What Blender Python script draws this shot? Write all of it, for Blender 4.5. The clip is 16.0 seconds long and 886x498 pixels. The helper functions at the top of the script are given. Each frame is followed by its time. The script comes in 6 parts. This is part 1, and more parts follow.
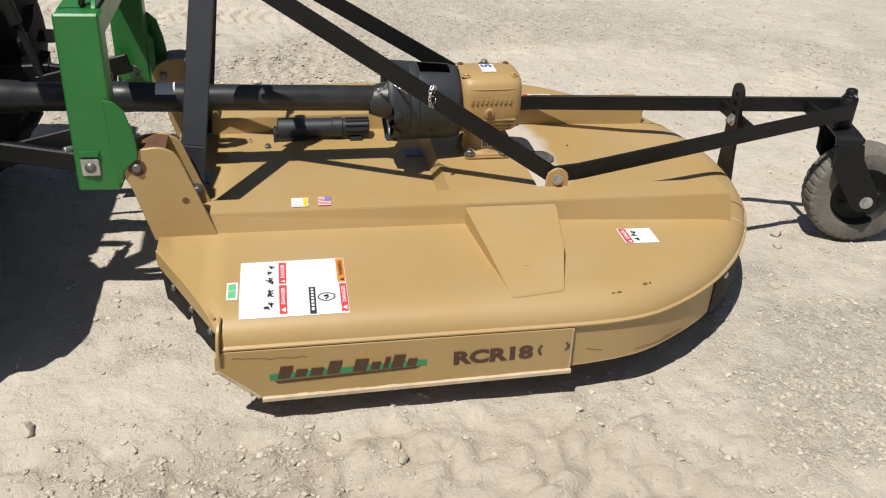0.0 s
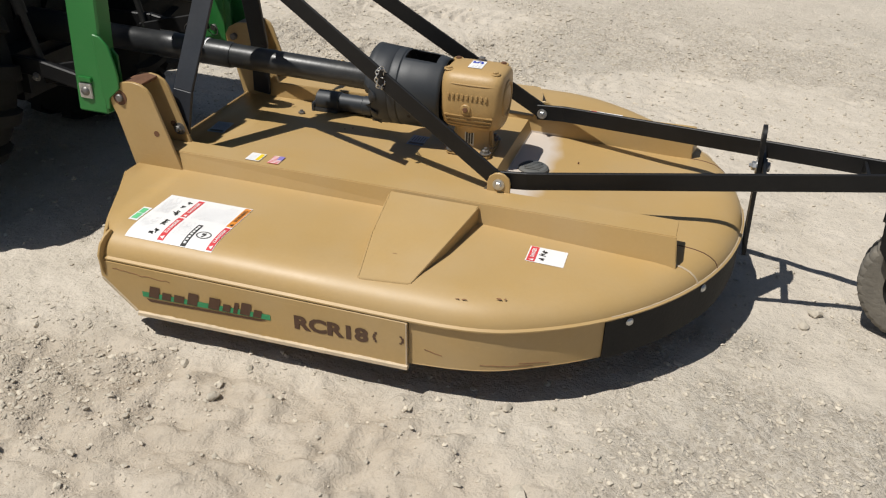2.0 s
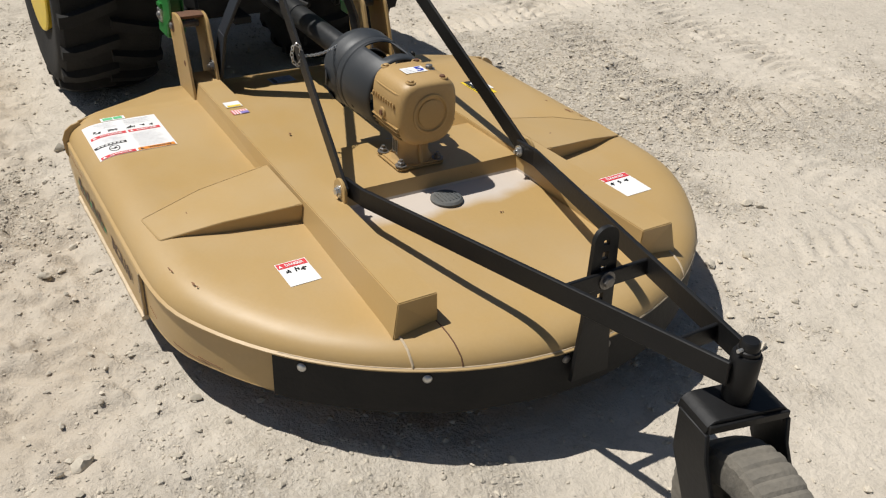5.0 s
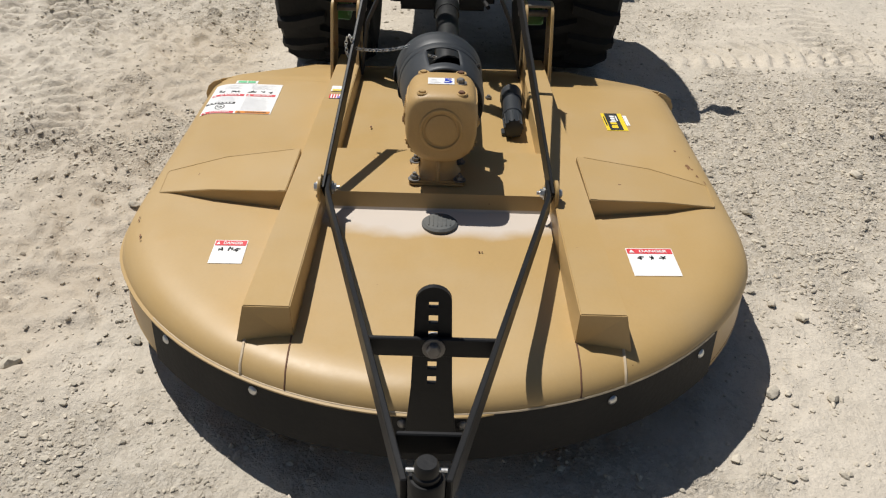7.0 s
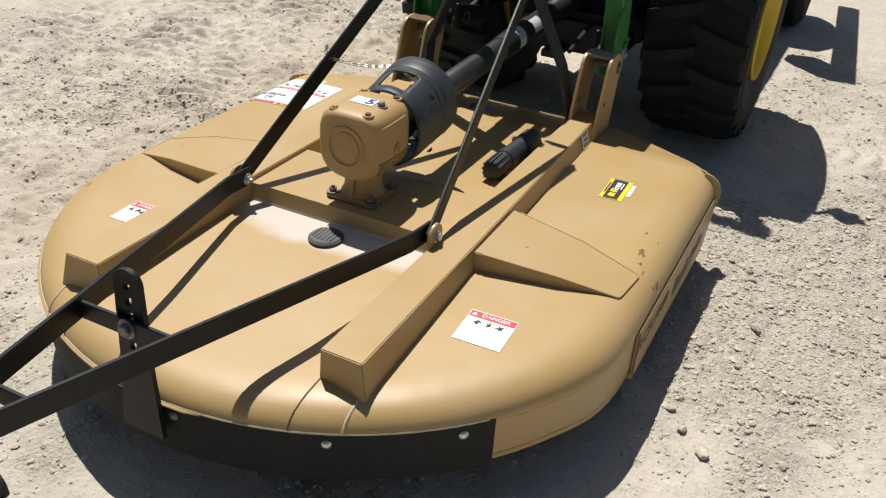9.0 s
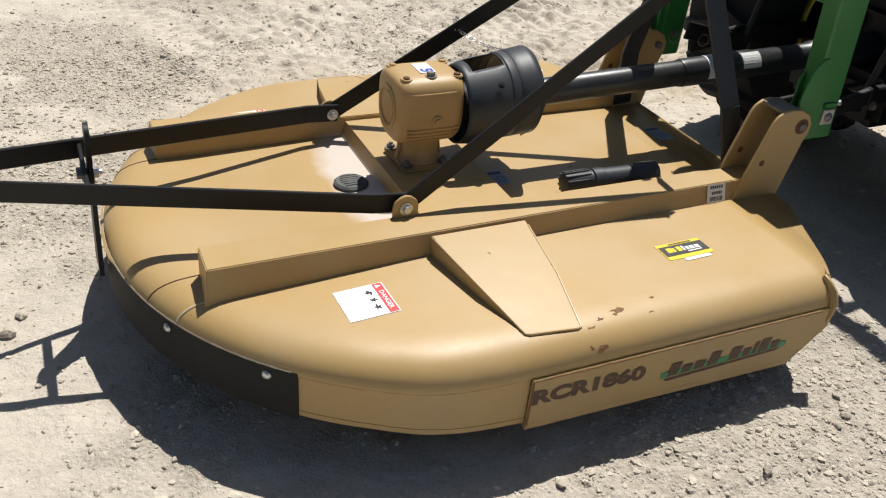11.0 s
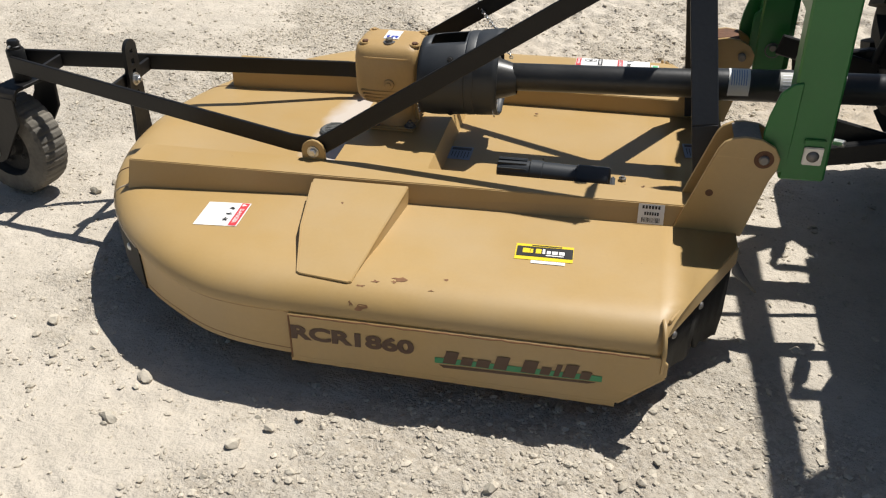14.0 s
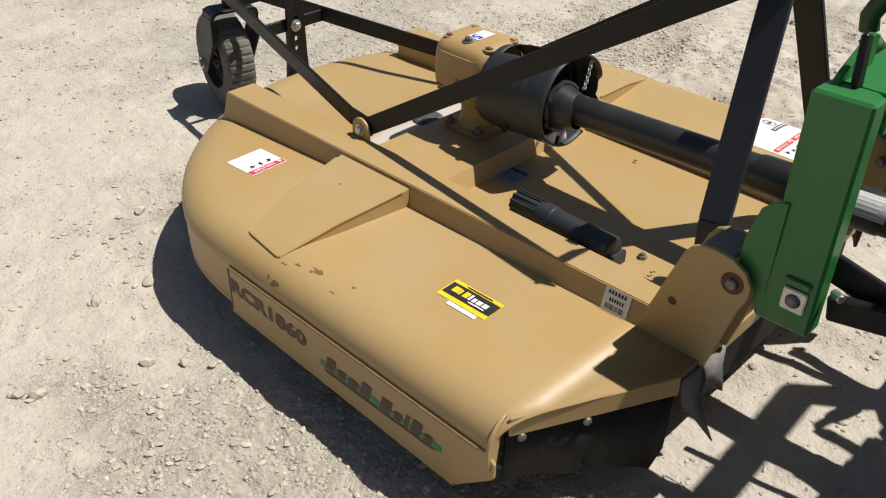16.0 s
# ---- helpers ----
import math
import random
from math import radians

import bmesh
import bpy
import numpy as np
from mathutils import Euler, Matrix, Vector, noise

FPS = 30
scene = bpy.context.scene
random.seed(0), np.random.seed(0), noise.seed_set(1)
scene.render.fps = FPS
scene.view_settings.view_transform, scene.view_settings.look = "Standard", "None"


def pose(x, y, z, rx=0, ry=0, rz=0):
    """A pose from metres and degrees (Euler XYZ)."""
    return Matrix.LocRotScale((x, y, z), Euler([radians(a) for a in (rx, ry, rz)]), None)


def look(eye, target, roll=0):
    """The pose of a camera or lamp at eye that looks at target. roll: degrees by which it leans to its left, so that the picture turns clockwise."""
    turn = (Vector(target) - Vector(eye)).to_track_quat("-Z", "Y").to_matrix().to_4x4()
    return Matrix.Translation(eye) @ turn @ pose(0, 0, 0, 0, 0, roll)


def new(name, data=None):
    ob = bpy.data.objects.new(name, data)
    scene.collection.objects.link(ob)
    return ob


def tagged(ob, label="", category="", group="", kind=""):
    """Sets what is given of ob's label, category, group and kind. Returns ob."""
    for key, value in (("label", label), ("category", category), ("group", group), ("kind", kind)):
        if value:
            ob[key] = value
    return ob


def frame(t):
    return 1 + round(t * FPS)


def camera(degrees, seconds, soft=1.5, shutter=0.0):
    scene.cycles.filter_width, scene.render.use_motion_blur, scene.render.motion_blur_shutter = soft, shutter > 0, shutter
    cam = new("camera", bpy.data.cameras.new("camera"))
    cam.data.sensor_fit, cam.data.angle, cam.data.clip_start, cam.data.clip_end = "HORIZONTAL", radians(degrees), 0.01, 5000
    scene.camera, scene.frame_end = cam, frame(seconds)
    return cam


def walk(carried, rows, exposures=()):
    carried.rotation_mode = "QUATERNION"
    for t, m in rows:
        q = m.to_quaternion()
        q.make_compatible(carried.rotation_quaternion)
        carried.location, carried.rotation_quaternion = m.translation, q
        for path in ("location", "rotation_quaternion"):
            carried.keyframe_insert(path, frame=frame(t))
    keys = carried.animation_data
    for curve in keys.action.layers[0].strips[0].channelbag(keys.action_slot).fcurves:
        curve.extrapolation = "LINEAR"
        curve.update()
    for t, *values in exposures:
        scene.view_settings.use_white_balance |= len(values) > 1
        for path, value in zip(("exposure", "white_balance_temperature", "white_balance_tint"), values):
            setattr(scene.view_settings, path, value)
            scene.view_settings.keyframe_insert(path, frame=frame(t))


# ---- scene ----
cam = camera(53.6, 16.0, soft=1.2)
PATH = [
    (0, (-0.447, -2.421, 1.454), (-0.107, -0.737, 0.43), 3.4),
    (0.5, (-0.116, -2.444, 1.437), (0.045, -0.73, 0.418), 3.9),
    (1, (0.207, -2.379, 1.413), (0.205, -0.653, 0.403), 4.5),
    (1.5, (0.51, -2.387, 1.418), (0.277, -0.666, 0.426), 4.0),
    (2, (0.77, -2.385, 1.415), (0.279, -0.729, 0.405), 2.5),
    (2.5, (0.987, -2.171, 1.405), (0.312, -0.601, 0.367), 2.8),
    (3, (1.198, -1.981, 1.409), (0.325, -0.512, 0.37), 3.0),
    (3.5, (1.449, -1.791, 1.411), (0.427, -0.436, 0.352), 3.7),
    (4, (1.618, -1.542, 1.408), (0.479, -0.286, 0.346), 4.4),
    (4.5, (1.835, -1.33, 1.421), (0.541, -0.219, 0.376), 3.6),
    (5, (2.086, -1.123, 1.417), (0.652, -0.201, 0.372), 3.3),
    (5.2, (2.152, -1.032, 1.426), (0.669, -0.187, 0.383), 3.3),
    (7.3, (2.208, 0.16, 1.403), (0.523, 0.063, 0.329), 1.9),
    (7.5, (2.185, 0.267, 1.403), (0.51, 0.096, 0.323), 1.9),
    (8, (2.161, 0.573, 1.414), (0.529, 0.17, 0.33), 1.7),
    (8.5, (2.044, 0.857, 1.411), (0.44, 0.302, 0.354), 2.8),
    (8.7, (1.998, 0.949, 1.423), (0.409, 0.33, 0.378), 3.0),
    (10.8, (1.09, 1.867, 1.402), (0.253, 0.398, 0.333), 4.6),
    (11, (1.014, 1.939, 1.406), (0.26, 0.428, 0.335), 4.6),
    (11.5, (0.756, 1.973, 1.385), (0.193, 0.388, 0.304), 4.3),
    (12, (0.51, 2.02, 1.421), (0.066, 0.387, 0.355), 3.3),
    (12.5, (0.292, 2.233, 1.424), (-0.014, 0.568, 0.359), 2.0),
    (13, (0.064, 2.334, 1.408), (-0.079, 0.65, 0.339), 0.9),
    (13.5, (-0.183, 2.304, 1.409), (-0.125, 0.621, 0.331), 0.5),
    (14, (-0.479, 2.258, 1.411), (-0.117, 0.62, 0.322), -1.5),
    (14.5, (-0.734, 2.104, 1.393), (-0.168, 0.521, 0.308), -1.5),
    (15, (-0.936, 1.928, 1.411), (-0.192, 0.425, 0.32), -0.4),
    (15.5, (-1.192, 1.818, 1.41), (-0.193, 0.469, 0.322), 0.1),
    (16, (-1.334, 1.639, 1.393), (-0.165, 0.451, 0.287), 0.3),
]
walk(cam, [(t, look(eye, target, roll)) for t, eye, target, roll in PATH], [(0, -0.03), (1.5, -0.12), (4.0, -0.04), (7.5, -0.05), (8.5, 0.07), (11.0, 0.18), (12.5, 0.17), (13.0, 0.11), (13.5, 0.12), (14.0, 0.18), (14.5, 0.18), (15.0, 0.2), (15.5, 0.2), (16.0, 0.05)])

# world, sun
SUN_EL, SUN_AZ = 63.7, 44.2          # elevation; heading of the shadows from +x towards +y
world = bpy.data.worlds.new("world")
scene.world = world
world.use_nodes = True
wn, wl = world.node_tree.nodes, world.node_tree.links
sky = wn.new("ShaderNodeTexSky")
sky.sky_type, sky.sun_disc = "NISHITA", False
sky.sun_elevation = radians(SUN_EL)
sky.sun_rotation = radians(270 - SUN_AZ)
wl.new(sky.outputs[0], wn["Background"].inputs[0])
wn["Background"].inputs[1].default_value = 0.05
sun_data = bpy.data.lights.new("sun", "SUN")
sun_data.energy, sun_data.angle, sun_data.color = 5.0, radians(0.53), (1.0, 0.971, 0.922)
sun = new("sun", sun_data)
sx, sy = math.cos(radians(SUN_AZ)) / math.tan(radians(SUN_EL)), math.sin(radians(SUN_AZ)) / math.tan(radians(SUN_EL))
sun.matrix_world = look((-4 * sx, -4 * sy, 4), (0, 0, 0))


# ---------------------------------------------------------------- materials
def material(name, base, rough=0.5, metal=0.0, vary=0.12, scale=6.0, fine=90.0, bump=0.1, dust=0.0, dust_col=(0.42, 0.37, 0.29), scratch=0.0, spec=0.5, coat=0.0):
    """A worn surface: base colour broken up at two scales, dust in patches, fine relief."""
    m = bpy.data.materials.new(name)
    m.use_nodes = True
    n, l = m.node_tree.nodes, m.node_tree.links
    b = n["Principled BSDF"]
    b.inputs["Metallic"].default_value = metal
    b.inputs["Specular IOR Level"].default_value = spec
    b.inputs["Coat Weight"].default_value = coat
    b.inputs["Coat Roughness"].default_value = 0.25
    co = n.new("ShaderNodeTexCoord")
    big = n.new("ShaderNodeTexNoise")
    big.inputs["Scale"].default_value, big.inputs["Detail"].default_value = scale, 6
    small = n.new("ShaderNodeTexNoise")
    small.inputs["Scale"].default_value, small.inputs["Detail"].default_value = fine, 4
    l.new(co.outputs["Object"], big.inputs["Vector"])
    l.new(co.outputs["Object"], small.inputs["Vector"])
    mixn = n.new("ShaderNodeMath")
    mixn.operation = "MULTIPLY_ADD"
    l.new(big.outputs["Fac"], mixn.inputs[0])
    mixn.inputs[1].default_value = 0.65
    sm = n.new("ShaderNodeMath")
    sm.operation = "MULTIPLY"
    sm.inputs[1].default_value = 0.35
    l.new(small.outputs["Fac"], sm.inputs[0])
    l.new(sm.outputs[0], mixn.inputs[2])
    ramp = n.new("ShaderNodeValToRGB")
    ramp.color_ramp.elements[0].position, ramp.color_ramp.elements[1].position = 0.3, 0.7
    lo = [c * (1 - vary) for c in base]
    hi = [min(1, c * (1 + vary)) for c in base]
    ramp.color_ramp.elements[0].color, ramp.color_ramp.elements[1].color = (*lo, 1), (*hi, 1)
    l.new(mixn.outputs[0], ramp.inputs[0])
    colour = ramp.outputs[0]
    rr = n.new("ShaderNodeMapRange")
    rr.inputs["To Min"].default_value, rr.inputs["To Max"].default_value = max(0.05, rough - 0.1), min(1, rough + 0.12)
    l.new(mixn.outputs[0], rr.inputs[0])
    rough_out = rr.outputs[0]
    if dust:
        dn = n.new("ShaderNodeTexNoise")
        dn.inputs["Scale"].default_value, dn.inputs["Detail"].default_value, dn.inputs["Roughness"].default_value = 3.1, 8, 0.62
        l.new(co.outputs["Object"], dn.inputs["Vector"])
        dr = n.new("ShaderNodeMapRange")
        dr.inputs["From Min"].default_value, dr.inputs["From Max"].default_value = 0.42, 0.72
        dr.inputs["To Max"].default_value = dust
        l.new(dn.outputs["Fac"], dr.inputs[0])
        mx = n.new("ShaderNodeMix")
        mx.data_type = "RGBA"
        l.new(dr.outputs[0], mx.inputs["Factor"])
        l.new(colour, mx.inputs["A"])
        mx.inputs["B"].default_value = (*dust_col, 1)
        colour = mx.outputs["Result"]
        ra = n.new("ShaderNodeMath")
        ra.operation = "MULTIPLY_ADD"
        ra.use_clamp = True
        ra.inputs[1].default_value = 0.5
        l.new(dr.outputs[0], ra.inputs[0])
        l.new(rough_out, ra.inputs[2])
        rough_out = ra.outputs[0]
    if scratch:
        vn = n.new("ShaderNodeTexNoise")
        mp = n.new("ShaderNodeMapping")
        mp.inputs["Scale"].default_value = (3, 60, 60)
        l.new(co.outputs["Object"], mp.inputs[0])
        l.new(mp.outputs[0], vn.inputs["Vector"])
        vn.inputs["Scale"].default_value, vn.inputs["Detail"].default_value = 2.0, 3
        vr = n.new("ShaderNodeMapRange")
        vr.inputs["From Min"].default_value, vr.inputs["From Max"].default_value, vr.inputs["To Max"].default_value = 0.68, 0.74, scratch
        l.new(vn.outputs["Fac"], vr.inputs[0])
        mx2 = n.new("ShaderNodeMix")
        mx2.data_type = "RGBA"
        l.new(vr.outputs[0], mx2.inputs["Factor"])
        l.new(colour, mx2.inputs["A"])
        mx2.inputs["B"].default_value = (*[min(1, c * 1.25 + 0.04) for c in base], 1)
        colour = mx2.outputs["Result"]
    l.new(colour, b.inputs["Base Color"])
    l.new(rough_out, b.inputs["Roughness"])
    if bump:
        bp = n.new("ShaderNodeBump")
        bp.inputs["Strength"].default_value, bp.inputs["Distance"].default_value = bump, 0.004
        l.new(small.outputs["Fac"], bp.inputs["Height"])
        l.new(bp.outputs[0], b.inputs["Normal"])
    return m


def deck_paint():
    """Tan paint with a chalky rubbed patch behind the gearbox, rust nicks and thin dust."""
    m = material("tan_deck_paint", TAN, rough=0.43, vary=0.05, scale=2.2, fine=120, bump=0.03, dust=0.18)
    n, l = m.node_tree.nodes, m.node_tree.links
    b = n["Principled BSDF"]
    co = n.new("ShaderNodeTexCoord")
    sep = n.new("ShaderNodeSeparateXYZ")
    l.new(co.outputs["Object"], sep.inputs[0])
    wob = n.new("ShaderNodeTexNoise")
    wob.inputs["Scale"].default_value, wob.inputs["Detail"].default_value = 9, 7
    l.new(co.outputs["Object"], wob.inputs["Vector"])

    def maths(op, a, c, clamp=False):
        k = n.new("ShaderNodeMath")
        k.operation, k.use_clamp = op, clamp
        for i, v in enumerate((a, c)):
            if hasattr(v, "links"):
                l.new(v, k.inputs[i])
            else:
                k.inputs[i].default_value = v
        return k.outputs[0]
    # rubbed white patch: a soft oval around (0.30, 0.03) between the ribs
    dx = maths("DIVIDE", maths("SUBTRACT", sep.outputs[0], 0.265), 0.125)
    dy = maths("DIVIDE", maths("SUBTRACT", sep.outputs[1], 0.02), 0.36)
    d2 = maths("ADD", maths("MULTIPLY", dx, dx), maths("POWER", maths("ABSOLUTE", dy, 0), 4.0))
    d2 = maths("ADD", d2, maths("MULTIPLY", maths("SUBTRACT", wob.outputs["Fac"], 0.5), 1.1))
    rub = maths("MULTIPLY", maths("SUBTRACT", 1.05, d2), 1.5, True)
    top = maths("MULTIPLY", maths("SUBTRACT", 0.302, sep.outputs[2]), 400, True)
    inner = maths("MULTIPLY", maths("SUBTRACT", 0.31, maths("ABSOLUTE", sep.outputs[1], 0)), 200, True)
    rub = maths("MULTIPLY", maths("MULTIPLY", rub, top), inner)
    old = b.inputs["Base Color"].links[0].from_socket
    mx = n.new("ShaderNodeMix")
    mx.data_type = "RGBA"
    l.new(rub, mx.inputs["Factor"])
    l.new(old, mx.inputs["A"])
    mx.inputs["B"].default_value = (0.56, 0.49, 0.42, 1)
    # rust nicks
    ni = n.new("ShaderNodeTexNoise")
    ni.inputs["Scale"].default_value, ni.inputs["Detail"].default_value = 34, 3
    l.new(co.outputs["Object"], ni.inputs["Vector"])
    nick = maths("MULTIPLY", maths("SUBTRACT", ni.outputs["Fac"], 0.765), 40, True)
    mx3 = n.new("ShaderNodeMix")
    mx3.data_type = "RGBA"
    l.new(nick, mx3.inputs["Factor"])
    l.new(mx.outputs["Result"], mx3.inputs["A"])
    mx3.inputs["B"].default_value = (0.16, 0.075, 0.03, 1)
    l.new(mx3.outputs["Result"], b.inputs["Base Color"])
    # shallow dents in the sheet
    dent = n.new("ShaderNodeTexNoise")
    dent.inputs["Scale"].default_value, dent.inputs["Detail"].default_value = 4.5, 2
    l.new(co.outputs["Object"], dent.inputs["Vector"])
    bp = n.new("ShaderNodeBump")
    bp.inputs["Strength"].default_value, bp.inputs["Distance"].default_value = 0.35, 0.012
    l.new(dent.outputs["Fac"], bp.inputs["Height"])
    l.new(b.inputs["Normal"].links[0].from_socket, bp.inputs["Normal"])
    l.new(bp.outputs[0], b.inputs["Normal"])
    return m


def ground_material():
    m = bpy.data.materials.new("crushed_limestone")
    m.use_nodes = True
    n, l = m.node_tree.nodes, m.node_tree.links
    b = n["Principled BSDF"]
    b.inputs["Roughness"].default_value = 0.95
    b.inputs["Specular IOR Level"].default_value = 0.15
    co = n.new("ShaderNodeTexCoord")

    def tex(kind, scale, detail=5, rough=0.6):
        t = n.new(kind)
        l.new(co.outputs["Object"], t.inputs["Vector"])
        t.inputs["Scale"].default_value = scale
        if kind == "ShaderNodeTexNoise":
            t.inputs["Detail"].default_value, t.inputs["Roughness"].default_value = detail, rough
        return t

    def rng(sock, a, c, lo, hi):
        r = n.new("ShaderNodeMapRange")
        for k, v in zip(("From Min", "From Max", "To Min", "To Max"), (a, c, lo, hi)):
            r.inputs[k].default_value = v
        l.new(sock, r.inputs[0])
        return r.outputs[0]

    def mix(f, a, c, mode="MIX"):
        x = n.new("ShaderNodeMix")
        x.data_type, x.blend_type = "RGBA", mode
        for s, v in ((x.inputs["Factor"], f), (x.inputs["A"], a), (x.inputs["B"], c)):
            if hasattr(v, "links"):
                l.new(v, s)
            elif isinstance(v, tuple):
                s.default_value = (*v, 1)
            else:
                s.default_value = v
        return x.outputs["Result"]
    att = n.new("ShaderNodeAttribute")
    att.attribute_name = "grit"
    loose = att.outputs["Fac"]                    # 0 soft dust, 1 loose grit
    broad = tex("ShaderNodeTexNoise", 0.75, 7, 0.65)
    mid = tex("ShaderNodeTexNoise", 6.5, 8, 0.72)
    grit = tex("ShaderNodeTexNoise", 85, 6, 0.75)
    speck = tex("ShaderNodeTexNoise", 30, 4, 0.7)
    pebble = tex("ShaderNodeTexVoronoi", 75)
    pebble2 = tex("ShaderNodeTexVoronoi", 190)
    soft = mix(rng(mid.outputs["Fac"], 0.34, 0.64, 0, 1), DUST_LO, DUST_HI)
    rough_col = mix(rng(mid.outputs["Fac"], 0.36, 0.66, 0, 1), DUST_DARK, DUST_LO)
    one = n.new("ShaderNodeSeparateColor")
    l.new(pebble.outputs["Color"], one.inputs[0])
    shade = n.new("ShaderNodeCombineColor")
    for k in range(3):
        l.new(one.outputs[0], shade.inputs[k])
    rough_col = mix(0.28, rough_col, shade.outputs[0], "SOFT_LIGHT")
    col = mix(rng(loose, 0.15, 0.85, 0, 1), soft, rough_col)
    col = mix(rng(broad.outputs["Fac"], 0.52, 0.68, 0, 0.5), col, (0.425, 0.392, 0.335))
    soil = n.new("ShaderNodeAttribute")
    soil.attribute_name = "earth"
    col = mix(rng(soil.outputs["Fac"], 0, 1, 0, 0.75), col, mix(rng(mid.outputs["Fac"], 0.35, 0.65, 0, 1), (0.415, 0.345, 0.262), (0.50, 0.432, 0.345)))
    col = mix(rng(speck.outputs["Fac"], 0.30, 0.44, 0.3, 0), col, (0.28, 0.25, 0.21))
    col = mix(rng(grit.outputs["Fac"], 0.30, 0.46, 0.22, 0), col, (0.16, 0.14, 0.115))
    col = mix(rng(grit.outputs["Fac"], 0.58, 0.75, 0, 0.35), col, (0.62, 0.58, 0.51))
    l.new(col, b.inputs["Base Color"])
    # relief: pebbles and grit where it lies loose, soft lumps elsewhere

    def maths(op, a, c):
        k = n.new("ShaderNodeMath")
        k.operation = op
        l.new(a, k.inputs[0])
        l.new(c, k.inputs[1])
        return k.outputs[0]
    stones = maths("ADD", rng(pebble.outputs["Distance"], 0.0, 0.5, 1.1, 0.0), rng(pebble2.outputs["Distance"], 0.0, 0.5, 0.5, 0.0))
    h = maths("MULTIPLY", stones, rng(loose, 0.1, 0.8, 0.12, 0.9))
    h = maths("ADD", h, rng(mid.outputs["Fac"], 0.2, 0.8, 0, 2.8))
    h = maths("ADD", h, maths("MULTIPLY", rng(grit.outputs["Fac"], 0.2, 0.8, 0, 1.0), rng(loose, 0.1, 0.8, 0.16, 1.0)))
    crust = tex("ShaderNodeTexNoise", 20, 4, 0.6)
    h = maths("ADD", h, rng(crust.outputs["Fac"], 0.25, 0.75, 0, 0.8))
    bp = n.new("ShaderNodeBump")
    bp.inputs["Strength"].default_value, bp.inputs["Distance"].default_value = 0.66, 0.009
    l.new(h, bp.inputs["Height"])
    l.new(bp.outputs[0], b.inputs["Normal"])
    return m


def stone_material():
    m = material("limestone_chips", (0.52, 0.472, 0.396), rough=0.95, vary=0.18, scale=14, fine=160, bump=0.6, spec=0.2)
    n, l = m.node_tree.nodes, m.node_tree.links
    b = n["Principled BSDF"]
    geo = n.new("ShaderNodeNewGeometry")
    rp = n.new("ShaderNodeValToRGB")
    e = rp.color_ramp.elements
    e[0].color, e[1].color = (0.82, 0.81, 0.78, 1), (1.13, 1.11, 1.07, 1)
    l.new(geo.outputs["Random Per Island"], rp.inputs[0])
    mx = n.new("ShaderNodeMix")
    mx.data_type, mx.blend_type = "RGBA", "MULTIPLY"
    mx.inputs["Factor"].default_value = 1
    l.new(b.inputs["Base Color"].links[0].from_socket, mx.inputs["A"])
    l.new(rp.outputs[0], mx.inputs["B"])
    l.new(mx.outputs["Result"], b.inputs["Base Color"])
    return m


TAN = (0.425, 0.280, 0.110)
DUST_LO, DUST_HI, DUST_DARK = (0.515, 0.458, 0.376), (0.593, 0.530, 0.442), (0.485, 0.430, 0.354)
M_DECK = deck_paint()
M_TAN = material("tan_paint", TAN, rough=0.38, vary=0.06, scale=5, bump=0.05, dust=0.2, scratch=0.25)
M_CAST = material("tan_painted_casting", (0.42, 0.27, 0.105), rough=0.45, vary=0.08, scale=9, fine=140, bump=0.15, dust=0.12)
M_EDGE = material("bare_dusty_edge", (0.50, 0.40, 0.27), rough=0.7, vary=0.2, scale=20, bump=0.3)
M_SCUFF = material("scuffed_paint", (0.20, 0.098, 0.042), rough=0.8, vary=0.35, scale=60, bump=0.3)
M_RUST = material("rusty_steel", (0.13, 0.06, 0.03), rough=0.8, vary=0.4, scale=18, bump=0.4)
M_BLACK = material("black_painted_steel", (0.008, 0.008, 0.0085), rough=0.46, vary=0.25, scale=7, bump=0.12, dust=0.015, scratch=0.12, spec=0.28)
M_BLUEB = material("black_satin_bar", (0.0165, 0.020, 0.027), rough=0.5, vary=0.2, scale=7, bump=0.1, dust=0.03, spec=0.4)
M_PLAST = material("dark_grey_plastic", (0.023, 0.027, 0.032), rough=0.5, vary=0.12, scale=6, fine=220, bump=0.05, dust=0.04)
M_TUBE = material("black_plastic_tube", (0.019, 0.020, 0.021), rough=0.38, vary=0.3, scale=10, bump=0.08, dust=0.06, scratch=0.5)
M_RUBBER = material("black_rubber_sheet", (0.0105, 0.0102, 0.0102), rough=0.7, vary=0.2, scale=9, bump=0.25, dust=0.03, spec=0.3)
M_TYRE = material("tractor_tyre_rubber", (0.010, 0.0098, 0.0096), rough=0.85, vary=0.3, scale=12, bump=0.4, dust=0.03, spec=0.3)
M_LAM = material("worn_laminated_tyre", (0.115, 0.105, 0.088), rough=0.9, vary=0.35, scale=16, bump=0.6, dust=0.4)
M_DUSTY = material("dusty_steel_strap", (0.17, 0.15, 0.125), rough=0.8, vary=0.3, scale=18, bump=0.3, dust=0.3)
M_GREEN = material("green_paint", (0.020, 0.165, 0.034), rough=0.34, vary=0.08, scale=6, bump=0.04, dust=0.06)
M_GREEND = material("dark_green_paint", (0.012, 0.07, 0.02), rough=0.5, vary=0.2, scale=6, bump=0.06, dust=0.15)
M_YELLOW = material("yellow_wheel_paint", (0.70, 0.50, 0.03), rough=0.45, vary=0.1, scale=8, bump=0.05, dust=0.1)
